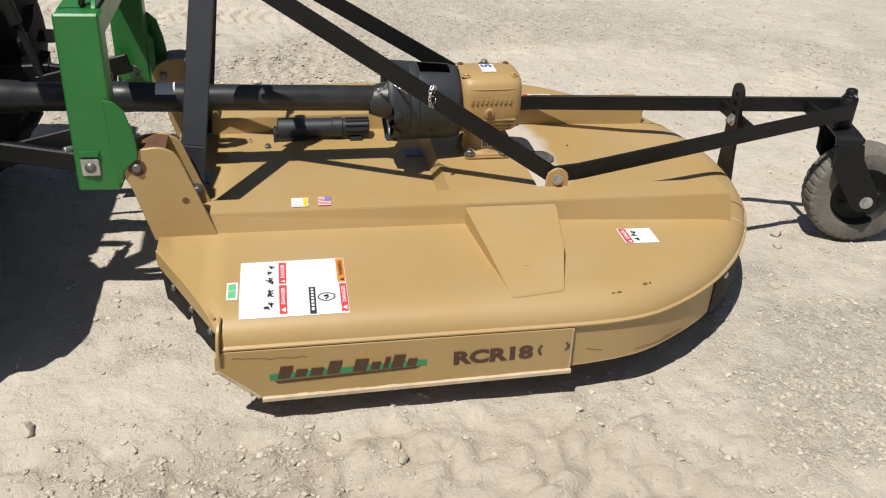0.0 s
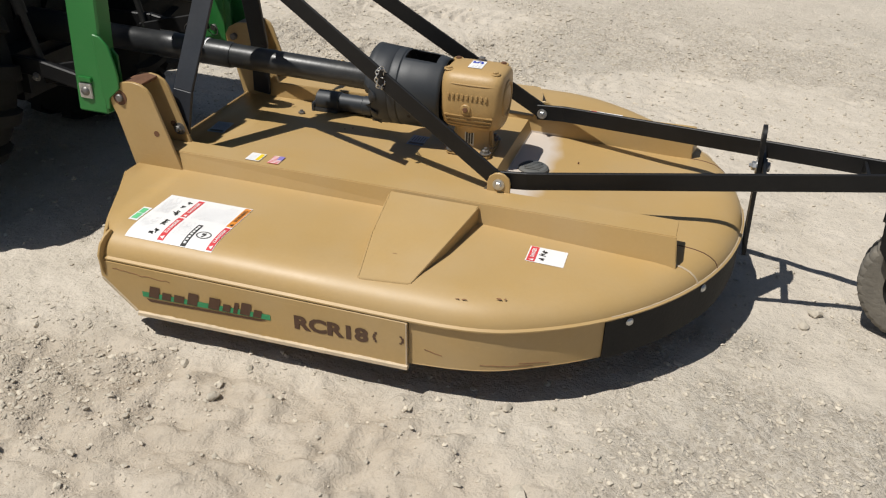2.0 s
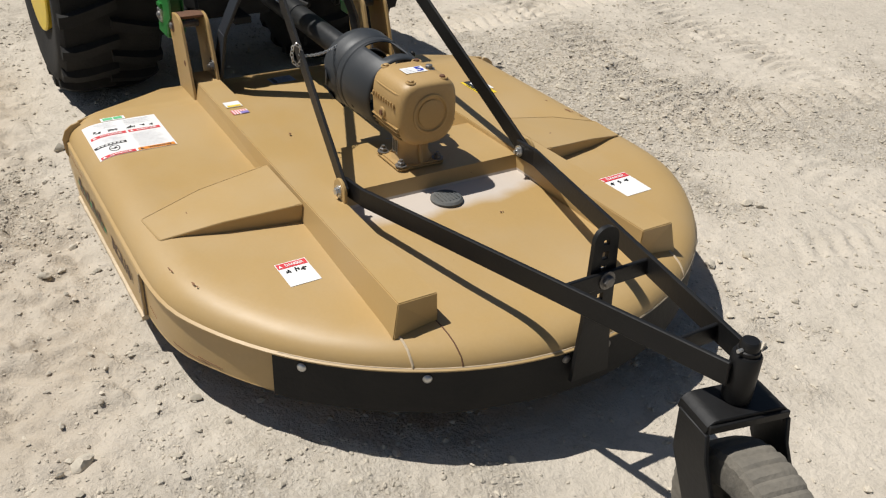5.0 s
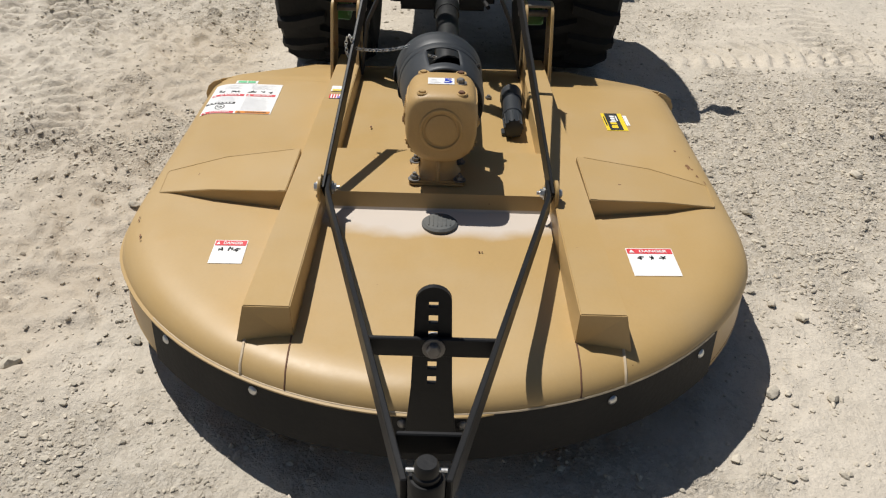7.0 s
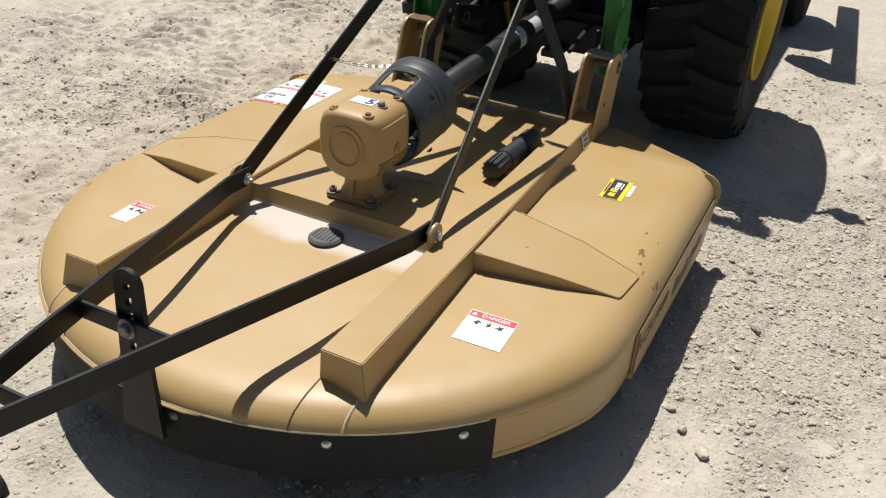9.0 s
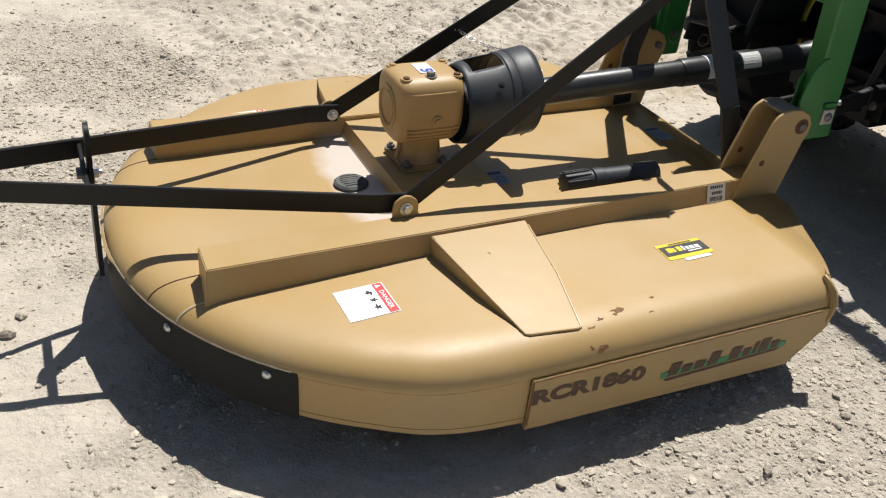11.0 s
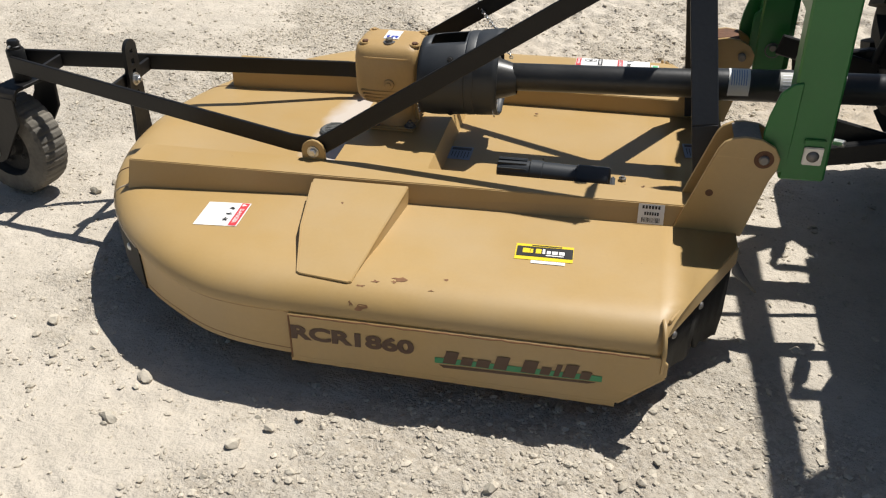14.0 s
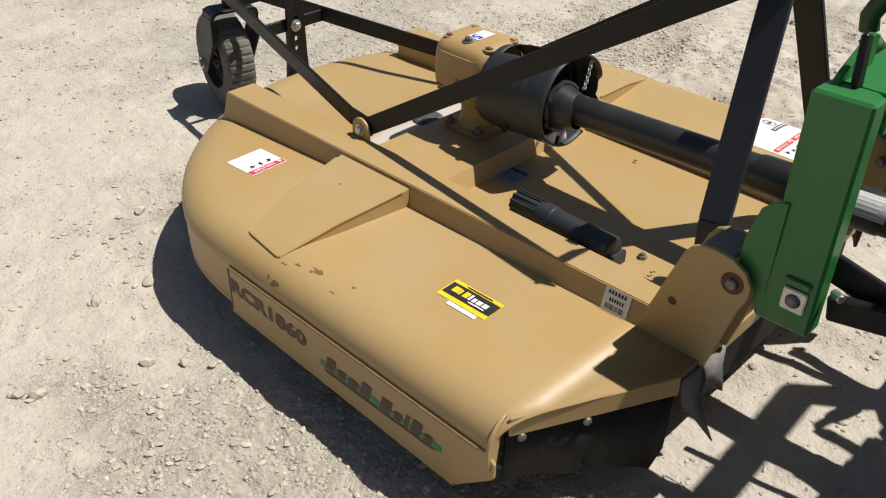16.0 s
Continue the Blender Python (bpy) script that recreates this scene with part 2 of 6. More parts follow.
M_ZINC = material("zinc_plated_steel", (0.55, 0.55, 0.54), rough=0.35, metal=0.85, vary=0.2, scale=30, bump=0.1)
M_STEEL = material("dull_steel", (0.20, 0.19, 0.18), rough=0.5, metal=0.7, vary=0.3, scale=30, bump=0.15)
M_DARKS = material("greasy_dark_steel", (0.015, 0.0145, 0.014), rough=0.62, vary=0.35, scale=9, bump=0.3, dust=0.04, spec=0.35)
M_PLUG = material("grey_rubber_plug", (0.075, 0.08, 0.08), rough=0.7, vary=0.2, scale=20, bump=0.3, dust=0.25)
M_SHARD = material("torn_grey_rubber", (0.20, 0.19, 0.18), rough=0.8, vary=0.3, scale=16, bump=0.4, dust=0.3)
M_GROUND = ground_material()
M_STONE = stone_material()


def ink(name, col, rough=0.45):
    return material(name, col, rough=rough, vary=0.05, scale=30, fine=200, bump=0.02, dust=0.05)


I_WHITE = ink("decal_white", (0.78, 0.77, 0.75))
I_RED = ink("decal_red", (0.62, 0.05, 0.06))
I_ORANGE = ink("decal_orange", (0.68, 0.24, 0.03))
I_BLACK = ink("decal_black", (0.02, 0.02, 0.02))
I_GREY = ink("decal_print_grey", (0.76, 0.76, 0.77))
I_GREEN = ink("decal_green", (0.14, 0.52, 0.24))
I_SIDEG = ink("decal_stripe_green", (0.03, 0.25, 0.10))
I_BROWN = ink("decal_brown_letters", (0.075, 0.035, 0.018), 0.5)
I_YELLOW = ink("decal_yellow", (0.80, 0.58, 0.02))
I_BLUE = ink("decal_blue", (0.02, 0.05, 0.42))
I_PURP = ink("decal_faded_purple", (0.25, 0.20, 0.48))
I_PALEB = ink("decal_faded_blue", (0.22, 0.32, 0.55))
I_WORN = ink("decal_worn_white", (0.52, 0.51, 0.48), 0.6)


# ---------------------------------------------------------------- mesh helpers
def thing(name, at, label, category, group="", kind=""):
    ob = new(name)
    ob.location = at
    ob.empty_display_size = 0.1
    return tagged(ob, label, category, group, kind)


def finish(name, bm, mats, angle=35, doubles=True):
    if doubles:
        bmesh.ops.remove_doubles(bm, verts=bm.verts, dist=1e-5)
    bmesh.ops.recalc_face_normals(bm, faces=bm.faces)
    me = bpy.data.meshes.new(name)
    bm.to_mesh(me)
    bm.free()
    for m in mats if isinstance(mats, (list, tuple)) else [mats]:
        me.materials.append(m)
    for p in me.polygons:
        p.use_smooth = True
    me.set_sharp_from_angle(angle=radians(angle))
    return me


def part(name, bm, mats, parent, label="", angle=35):
    """Links a bmesh, in world coordinates, as one mesh under a thing or a part."""
    ob = new(name, finish(name, bm, mats, angle))
    ob.parent = parent
    ob.matrix_parent_inverse = Matrix.Translation(-parent.location)
    return tagged(ob, label)


def solo(name, bm, mats, label, category, group="", kind="", angle=35):
    return tagged(new(name, finish(name, bm, mats, angle)), label, category, group, kind)


def bevelled(bm, width, segments=2, faces=None, angle=30):
    edges = [e for e in bm.edges if len(e.link_faces) == 2 and e.calc_face_angle(0) > radians(angle)]
    if faces is not None:
        keep = set(faces)
        edges = [e for e in edges if e.link_faces[0] in keep]
    bmesh.ops.bevel(bm, geom=edges, offset=width, segments=segments, affect="EDGES", clamp_overlap=True)


def add_mesh(bm, verts, faces, mat=0):
    vs = [bm.verts.new(v) for v in verts]
    out = []
    for f in faces:
        try:
            fc = bm.faces.new([vs[i] for i in f])
            fc.material_index = mat
            out.append(fc)
        except ValueError:
            pass
    return out


def box(bm, c, s, m=None, bevel=0.0, mat=0):
    """A box of size s about c, turned by m about its centre."""
    t = bmesh.new()
    bmesh.ops.create_cube(t, size=1, matrix=Matrix.Diagonal((*s, 1)))
    if bevel:
        bmesh.ops.bevel(t, geom=t.edges[:], offset=bevel, segments=2, affect="EDGES")
    merge(bm, t, Matrix.Translation(c) @ (m or Matrix.Identity(4)), mat)


def merge(bm, t, m=None, mat=None):
    t.verts.index_update()
    vs = [bm.verts.new((m @ v.co) if m else v.co) for v in t.verts]
    for f in t.faces:
        g = bm.faces.new([vs[v.index] for v in f.verts])
        g.material_index = f.material_index if mat is None else mat
    t.free()


def frame_from(p0, p1, up=(0, 0, 1)):
    """A matrix at the middle of p0 p1: x along it, z as near to up as can be."""
    a, b = Vector(p0), Vector(p1)
    x = (b - a).normalized()
    y = Vector(up).cross(x).normalized()
    z = x.cross(y)
    return Matrix.Translation((a + b) / 2) @ Matrix((x, y, z)).transposed().to_4x4(), (b - a).length


def bar(bm, p0, p1, high, thick, up=(0, 0, 1), bevel=0.002, mat=0, extra=0.0):
    """A flat bar from p0 to p1, high along up."""
    m, n = frame_from(p0, p1, up)
    t = bmesh.new()
    bmesh.ops.create_cube(t, size=1, matrix=Matrix.Diagonal((n + extra, thick, high, 1)))
    if bevel:
        bmesh.ops.bevel(t, geom=t.edges[:], offset=bevel, segments=1, affect="EDGES")
    merge(bm, t, m, mat)


def turned(bm, profile, p0, p1, seg=24, mat=0, caps=True, up=(0, 0, 1)):
    """A body of revolution about p0 p1: profile of (distance from p0, radius)."""
    a, b = Vector(p0), Vector(p1)
    x = (b - a).normalized()
    u = Vector(up) if abs(x.dot(Vector(up))) < 0.9 else Vector((1, 0, 0))
    y = u.cross(x).normalized()
    z = x.cross(y)
    rings = []
    for d, r in profile:
        rings.append([bm.verts.new(a + x * d + (y * math.cos(k * 2 * math.pi / seg) + z * math.sin(k * 2 * math.pi / seg)) * r) for k in range(seg)])
    for r0, r1 in zip(rings, rings[1:]):
        for k in range(seg):
            f = bm.faces.new((r0[k], r0[(k + 1) % seg], r1[(k + 1) % seg], r1[k]))
            f.material_index = mat
    if caps:
        for r in (rings[0], rings[-1]):
            f = bm.faces.new(r)
            f.material_index = mat
    return rings


def rod(bm, p0, p1, r, seg=16, mat=0, r1=None, chamfer=0.0):
    n = (Vector(p1) - Vector(p0)).length
    r1 = r if r1 is None else r1
    prof = [(0, r - chamfer), (chamfer, r), (n - chamfer, r1), (n, r1 - chamfer)] if chamfer else [(0, r), (n, r1)]
    turned(bm, prof, p0, p1, seg, mat)


def prism(bm, pts, m, depth, bevel=0.0, mat=0):
    """A polygon of (u, v) drawn in m's xy plane, depth thick about it along z."""
    t = bmesh.new()
    lo = [t.verts.new((u, v, -depth / 2)) for u, v in pts]
    hi = [t.verts.new((u, v, depth / 2)) for u, v in pts]
    t.faces.new(lo)
    t.faces.new(hi)
    for i in range(len(pts)):
        j = (i + 1) % len(pts)
        t.faces.new((lo[i], lo[j], hi[j], hi[i]))
    bmesh.ops.recalc_face_normals(t, faces=t.faces)
    if bevel:
        es = [e for e in t.edges if e.calc_face_angle(0) > radians(50)]
        bmesh.ops.bevel(t, geom=es, offset=bevel, segments=1, affect="EDGES", clamp_overlap=True)
    merge(bm, t, m, mat)


XZ = Matrix(((1, 0, 0, 0), (0, 0, -1, 0), (0, 1, 0, 0), (0, 0, 0, 1)))   # (u, v) -> (x, z); depth along -y


def in_xz(y):
    return Matrix.Translation((0, y, 0)) @ XZ


def hexbolt(bm, c, axis, r=0.012, h=0.009, washer=True, mat=0, stud=0.0):
    c, a = Vector(c), Vector(axis).normalized()
    if washer:
        rod(bm, c, c + a * 0.003, r * 1.55, 14, mat)
        c = c + a * 0.003
    turned(bm, [(0, r), (h * 0.8, r), (h, r * 0.8)], c, c + a * h, 6, mat)
    if stud:
        rod(bm, c + a * h, c + a * (h + stud), r * 0.5, 8, mat)


def dome(bm, c, axis, r=0.013, h=0.007, mat=0):
    a = Vector(axis).normalized()
    turned(bm, [(0, r), (h * 0.4, r * 0.9), (h * 0.8, r * 0.6), (h, r * 0.15)], c, Vector(c) + a * h, 14, mat)


def ring(bm, c, axis, big, small, seg=20, sides=8, mat=0, stretch=1.0, along=(1, 0, 0)):
    """A torus about axis, stretched along one direction."""
    a = Vector(axis).normalized()
    u = Vector(along)
    u = (u - a * u.dot(a)).normalized()
    w = a.cross(u)
    rows = []
    for i in range(seg):
        t = 2 * math.pi * i / seg
        o = u * math.cos(t) * stretch + w * math.sin(t)
        n = (u * math.cos(t) + w * math.sin(t)).normalized()
        p = Vector(c) + o * big
        rows.append([bm.verts.new(p + (n * math.cos(2 * math.pi * k / sides) + a * math.sin(2 * math.pi * k / sides)) * small) for k in range(sides)])
    for i in range(seg):
        r0, r1 = rows[i], rows[(i + 1) % seg]
        for k in range(sides):
            f = bm.faces.new((r0[k], r0[(k + 1) % sides], r1[(k + 1) % sides], r1[k]))
            f.material_index = mat


def tube_path(bm, pts, r, seg=10, mat=0, flat=1.0):
    """A bent rod through pts."""
    pts = [Vector(p) for p in pts]
    rows = []
    for i, p in enumerate(pts):
        d = (pts[min(i + 1, len(pts) - 1)] - pts[max(i - 1, 0)]).normalized()
        u = Vector((0, 0, 1)) if abs(d.z) < 0.9 else Vector((1, 0, 0))
        y = u.cross(d).normalized()
        z = d.cross(y)
        rows.append([bm.verts.new(p + y * math.cos(2 * math.pi * k / seg) * r + z * math.sin(2 * math.pi * k / seg) * r * flat) for k in range(seg)])
    for r0, r1 in zip(rows, rows[1:]):
        for k in range(seg):
            f = bm.faces.new((r0[k], r0[(k + 1) % seg], r1[(k + 1) % seg], r1[k]))
            f.material_index = mat
    for r in (rows[0], rows[-1]):
        bm.faces.new(r).material_index = mat


TEXTS = {}


def lettering(bm, words, m, size, mat=0, depth=0.0, bold=0.0, width=None):
    """Words in the built-in font, centred in m's xy plane; width stretches them to a length."""
    key = (words, bold, depth)
    if key not in TEXTS:
        cu = bpy.data.curves.new("letters", "FONT")
        cu.body, cu.align_x, cu.align_y, cu.resolution_u, cu.offset, cu.extrude = words, "CENTER", "CENTER", 3, bold, depth
        ob = bpy.data.objects.new("letters", cu)
        scene.collection.objects.link(ob)
        bpy.context.view_layer.update()
        me = bpy.data.meshes.new_from_object(ob.evaluated_get(bpy.context.evaluated_depsgraph_get()))
        TEXTS[key] = ([v.co.copy() for v in me.vertices], [tuple(p.vertices) for p in me.polygons])
        bpy.data.objects.remove(ob)
        bpy.data.curves.remove(cu)
        bpy.data.meshes.remove(me)
    vs, fs = TEXTS[key]
    x0, x1 = min(v.x for v in vs), max(v.x for v in vs)
    y0, y1 = min(v.y for v in vs), max(v.y for v in vs)
    ky = size / (y1 - y0)
    kx = ky if width is None else width / (x1 - x0)
    pts = [m @ Vector(((v.x - (x0 + x1) / 2) * kx, (v.y - (y0 + y1) / 2) * ky, v.z * ky)) for v in vs]
    add_mesh(bm, pts, fs, mat)


def sheet(bm, m, u0, v0, u1, v1, lift=0.0, mat=0, bend=None, nu=1, nv=1, skew=0.0):
    """A rectangle in m's xy plane, split nu by nv; bend maps a world point onto the surface below it."""
    vs = []
    for j in range(nv + 1):
        for i in range(nu + 1):
            v = v0 + (v1 - v0) * j / nv
            p = m @ Vector((u0 + (u1 - u0) * i / nu + skew * v, v, lift))
            vs.append(bend(p, lift) if bend else p)
    add_mesh(bm, vs, [(j * (nu + 1) + i, j * (nu + 1) + i + 1, (j + 1) * (nu + 1) + i + 1, (j + 1) * (nu + 1) + i) for j in range(nv) for i in range(nu)], mat)


STONES = [(0.559, -1.025, 0.026), (-1.072, -0.762, 0.024), (-0.217, -0.962, 0.017), (-0.363, -0.86, 0.014), (-0.293, 1.016, 0.018), (0.224, 0.935, 0.014), (0.949, 0.645, 0.02), (0.588, 0.823, 0.022), (0.602, 0.967, 0.02),
          (-0.565, 1.48, 0.024), (-0.60, 1.50, 0.018), (-0.806, 1.31, 0.022), (1.215, -0.023, 0.02), (1.176, -0.095, 0.018), (0.364, 1.23, 0.02), (0.285, 0.996, 0.018), (0.398, 1.263, 0.016), (0.166, 0.893, 0.012), (0.465, -0.751, 0.014)]


# ---------------------------------------------------------------- ground
def spread(lo, hi, step, far):
    a = list(np.arange(lo, hi + step / 2, step))
    g, s = step, a[-1]
    out = []
    while s < far:
        g *= 1.25
        s += g
        out.append(s)
    left, g, s = [], step, a[0]
    while s > -far:
        g *= 1.25
        s -= g
        left.append(s)
    return np.array(left[::-1] + a + out)


def value_noise(x, y, seed):
    r = np.random.RandomState(seed).rand(256, 256)
    xi, yi = np.floor(x).astype(int), np.floor(y).astype(int)
    fx, fy = x - xi, y - yi
    fx, fy = fx * fx * (3 - 2 * fx), fy * fy * (3 - 2 * fy)
    g = lambda i, j: r[(xi + i) % 256, (yi + j) % 256]
    return (g(0, 0) * (1 - fx) + g(1, 0) * fx) * (1 - fy) + (g(0, 1) * (1 - fx) + g(1, 1) * fx) * fy - 0.5


# tyre prints in the dust: start, end, width, cleat pitch, depth
PRINTS = [((-1.75, 0.95), (-2.05, 3.1), 0.34, 0.085, 0.022), ((-0.35, 1.15), (-0.15, 3.1), 0.36, 0.085, 0.020), ((0.55, 1.0), (1.0, 3.0), 0.30, 0.075, 0.014), ((-1.05, 1.05), (-1.2, 2.9), 0.30, 0.085, 0.016),
          ((-0.8, -1.85), (-2.9, -2.45), 0.40, 0.095, 0.034), ((-1.35, -1.55), (-3.0, -2.05), 0.36, 0.095, 0.034), ((0.65, -0.93), (-0.5, -1.20), 0.34, 0.066, 0.004),
          ((0.5, 1.70), (-2.9, 1.95), 0.30, 0.085, 0.014), ((-0.3, 2.55), (-3.0, 3.0), 0.32, 0.085, 0.018), ((1.6, 0.9), (3.0, 2.4), 0.28, 0.070, 0.011), ((0.05, -1.45), (0.75, -2.75), 0.24, 0.060, 0.012),
          ((1.6, -0.6), (3.0, -2.2), 0.26, 0.070, 0.011), ((-1.3, -0.95), (-2.9, -1.05), 0.30, 0.085, 0.014), ((0.1, -1.95), (-1.5, -2.75), 0.38, 0.09, 0.030), ((-0.2, -1.15), (-1.5, -1.75), 0.32, 0.080, 0.026)]
# thin ruts left by a small cart wheel: start, end
RUTS = [((0.20, 0.86), (-1.0, 3.12)), ((0.14, 0.86), (-1.05, 3.08)), ((0.35, 0.98), (-0.9, 1.12)), ((1.5, 1.9), (-0.6, 2.9))]
# ground that is mostly loose grit (+) or mostly soft dust (-): x, y, radius, weight
ZONES = [(-0.7, 1.35, 0.55, 0.5), (-0.2, 2.0, 0.45, 0.45), (-1.6, 1.75, 0.5, 0.35), (0.25, 0.95, 0.25, 0.2), (0.15, -0.95, 0.45, -0.35), (0.9, -0.95, 0.4, -0.2),
         (-1.85, 1.5, 0.35, -0.6), (-1.3, 1.6, 0.25, 0.3), (0.5, 1.45, 0.35, -0.4), (-0.6, -1.0, 0.3, 0.2), (-0.5, -1.35, 0.3, 0.35), (1.5, 0.8, 0.4, -0.25), (0.3, -2.3, 1.0, 0.5), (-1.0, -1.7, 0.7, 0.3), (0.2, 2.9, 0.8, 0.3), (0.3, -0.82, 0.16, 0.45), (-1.9, -2.3, 0.6, -0.35), (0.9, 1.2, 0.5, -0.3), (1.0, -2.2, 0.35, 0.5), (0.7, -1.65, 0.3, 0.55), (0.0, -2.1, 0.25, -0.6), (-0.3, -2.4, 0.3, -0.4), (0.42, -1.95, 0.18, -0.5), (0.6, -2.4, 0.2, -0.4), (1.4, -1.9, 0.3, -0.4), (0.4, 1.15, 0.2, 0.45), (-0.65, 0.9, 0.25, 0.4), (-0.5, 2.4, 0.45, -0.45), (0.5, 1.5, 0.3, -0.3), (0.2, 0.88, 0.2, -0.3), (0.95, 1.5, 0.6, -0.3)]


def steps(v, a, b):
    k = np.clip((v - a) / (b - a), 0, 1)
    return k * k * (3 - 2 * k)


def grit_share(x, y):
    """1 where loose grit lies on top, 0 on soft trodden dust."""
    v = 0.9 * value_noise(x * 0.8 + 3, y * 1.3 + 9, 31) + 0.55 * value_noise(x * 2.3, y * 3.1, 32) + 0.35 * value_noise(x * 7, y * 8, 33) + 0.25 * value_noise(x * 19, y * 21, 34)
    for cx, cy, r, w in ZONES:
        v = v + w * np.exp(-((x - cx) ** 2 + (y - cy) ** 2) / (r * r))
    close = np.exp(-((x / 3.4) ** 4 + (y / 3.4) ** 4))
    return 0.4 + (steps(v, -0.16, 0.42) - 0.4) * close


def earth_share(x, y):
    """1 where browner earth is churned up along the near side."""
    edge = 0.18 * value_noise(x * 2.1, y * 2.1, 41) + 0.10 * value_noise(x * 6, y * 6, 42)
    return steps(-y + edge, 0.70, 0.95) * steps(1.75 + y + edge, 0.0, 0.6) * steps(0.95 - x + edge, 0.0, 0.5) * steps(x + 2.2 + edge, 0.0, 0.5)


def ground_height(x, y):
    near = np.exp(-((x / 3.5) ** 6 + ((y - 0.2) / 3.5) ** 6))   # fine relief near by, gentle swells farther off
    g = grit_share(x, y)
    swell = 0.016 * value_noise(x * 1.1 + 7, y * 1.1 + 3, 1) * np.exp(-((x / 6) ** 4 + (y / 6) ** 4))
    h = 0.010 * value_noise(x * 3.1, y * 3.1, 2)
    h += (0.35 + 0.65 * g) * (0.013 * value_noise(x * 11, y * 11, 3) + 0.010 * value_noise(x * 23, y * 23, 4))
    h += g * (0.009 * value_noise(x * 41 + 5, y * 41, 6) + 0.005 * np.maximum(0, value_noise(x * 66, y * 66, 7)))
    trod = steps(-y, 0.70, 0.95) * steps(-x, -1.0, -0.3)   # churned ground on the near side
    h += trod * (0.050 * np.abs(value_noise(x * 5 + y * 5, y * 10 - x * 8, 16)) + 0.042 * np.abs(value_noise(x * 13, y * 19, 17)) + 0.018 * value_noise(x * 29, y * 29, 18) - 0.012)
    h += (1 - g) * 0.004 * value_noise(x * 17 + y * 6, y * 15, 8)
    for (ax, ay), (bx, by), w, pitch, deep in PRINTS:
        n = math.hypot(bx - ax, by - ay)
        ux, uy = (bx - ax) / n, (by - ay) / n
        s, d = (x - ax) * ux + (y - ay) * uy, -(x - ax) * uy + (y - ay) * ux
        d = d + 0.07 * value_noise(s * 0.9, s * 0 + 2, 9)
        inside = np.clip((w / 2 - np.abs(d)) / 0.04, 0, 1) * np.clip(s / 0.3, 0, 1) * np.clip((n - s) / 0.3, 0, 1)
        patch = np.clip(0.75 + 2.4 * value_noise(x * 2.3, y * 2.3, 12), 0, 1)
        cleat = np.sin((s + np.abs(d) * 0.35 + 0.025 * value_noise(x * 7, y * 7, 13)) * 2 * math.pi / pitch)
        h += inside * patch * deep * (np.clip(cleat * 1.4, -1, 1) * 0.5 - 0.4)
    for (ax, ay), (bx, by) in RUTS:
        n = math.hypot(bx - ax, by - ay)
        ux, uy = (bx - ax) / n, (by - ay) / n
        s, d = (x - ax) * ux + (y - ay) * uy, -(x - ax) * uy + (y - ay) * ux
        d = d + 0.03 * value_noise(s * 1.6, s * 0 + 5, 14)
        h -= 0.009 * np.exp(-(d / 0.014) ** 2) * np.clip(s / 0.1, 0, 1) * np.clip((n - s) / 0.3, 0, 1) * np.clip(0.7 + 1.6 * value_noise(x * 6, y * 6, 15), 0, 1)
    h -= 0.022 * np.exp(-((x - 1.45) ** 2 + (y + 0.02) ** 2) / 0.09)      # hollow under the tail wheel
    return swell + h * near


def build_ground():
    xs, ys = spread(-3.0, 2.8, 0.0125, 420), spread(-2.7, 3.1, 0.0125, 420)
    gx, gy = np.meshgrid(xs, ys)
    gz = ground_height(gx, gy)
    nx, ny = len(xs), len(ys)
    verts = np.stack([gx.ravel(), gy.ravel(), gz.ravel()], 1)
    i = np.arange(nx * ny).reshape(ny, nx)
    quads = np.stack([i[:-1, :-1], i[:-1, 1:], i[1:, 1:], i[1:, :-1]], -1).reshape(-1, 4)
    me = bpy.data.meshes.new("ground")
    me.from_pydata(verts.tolist(), [], quads.tolist())
    me.polygons.foreach_set("use_smooth", [True] * len(me.polygons))
    me.attributes.new("grit", "FLOAT", "POINT").data.foreach_set("value", grit_share(gx, gy).ravel().astype(np.float32))
    me.attributes.new("earth", "FLOAT", "POINT").data.foreach_set("value", earth_share(gx, gy).ravel().astype(np.float32))
    me.materials.append(M_GROUND)
    return tagged(new("ground", me), "pale dusty crushed-limestone yard with tyre prints", "ground", kind="structure")


def ico():
    t = bmesh.new()
    bmesh.ops.create_icosphere(t, subdivisions=1, radius=1)
    v = np.array([p.co[:] for p in t.verts])
    t.verts.index_update()
    f = np.array([[p.index for p in q.verts] for q in t.faces])
    t.free()
    return v, f


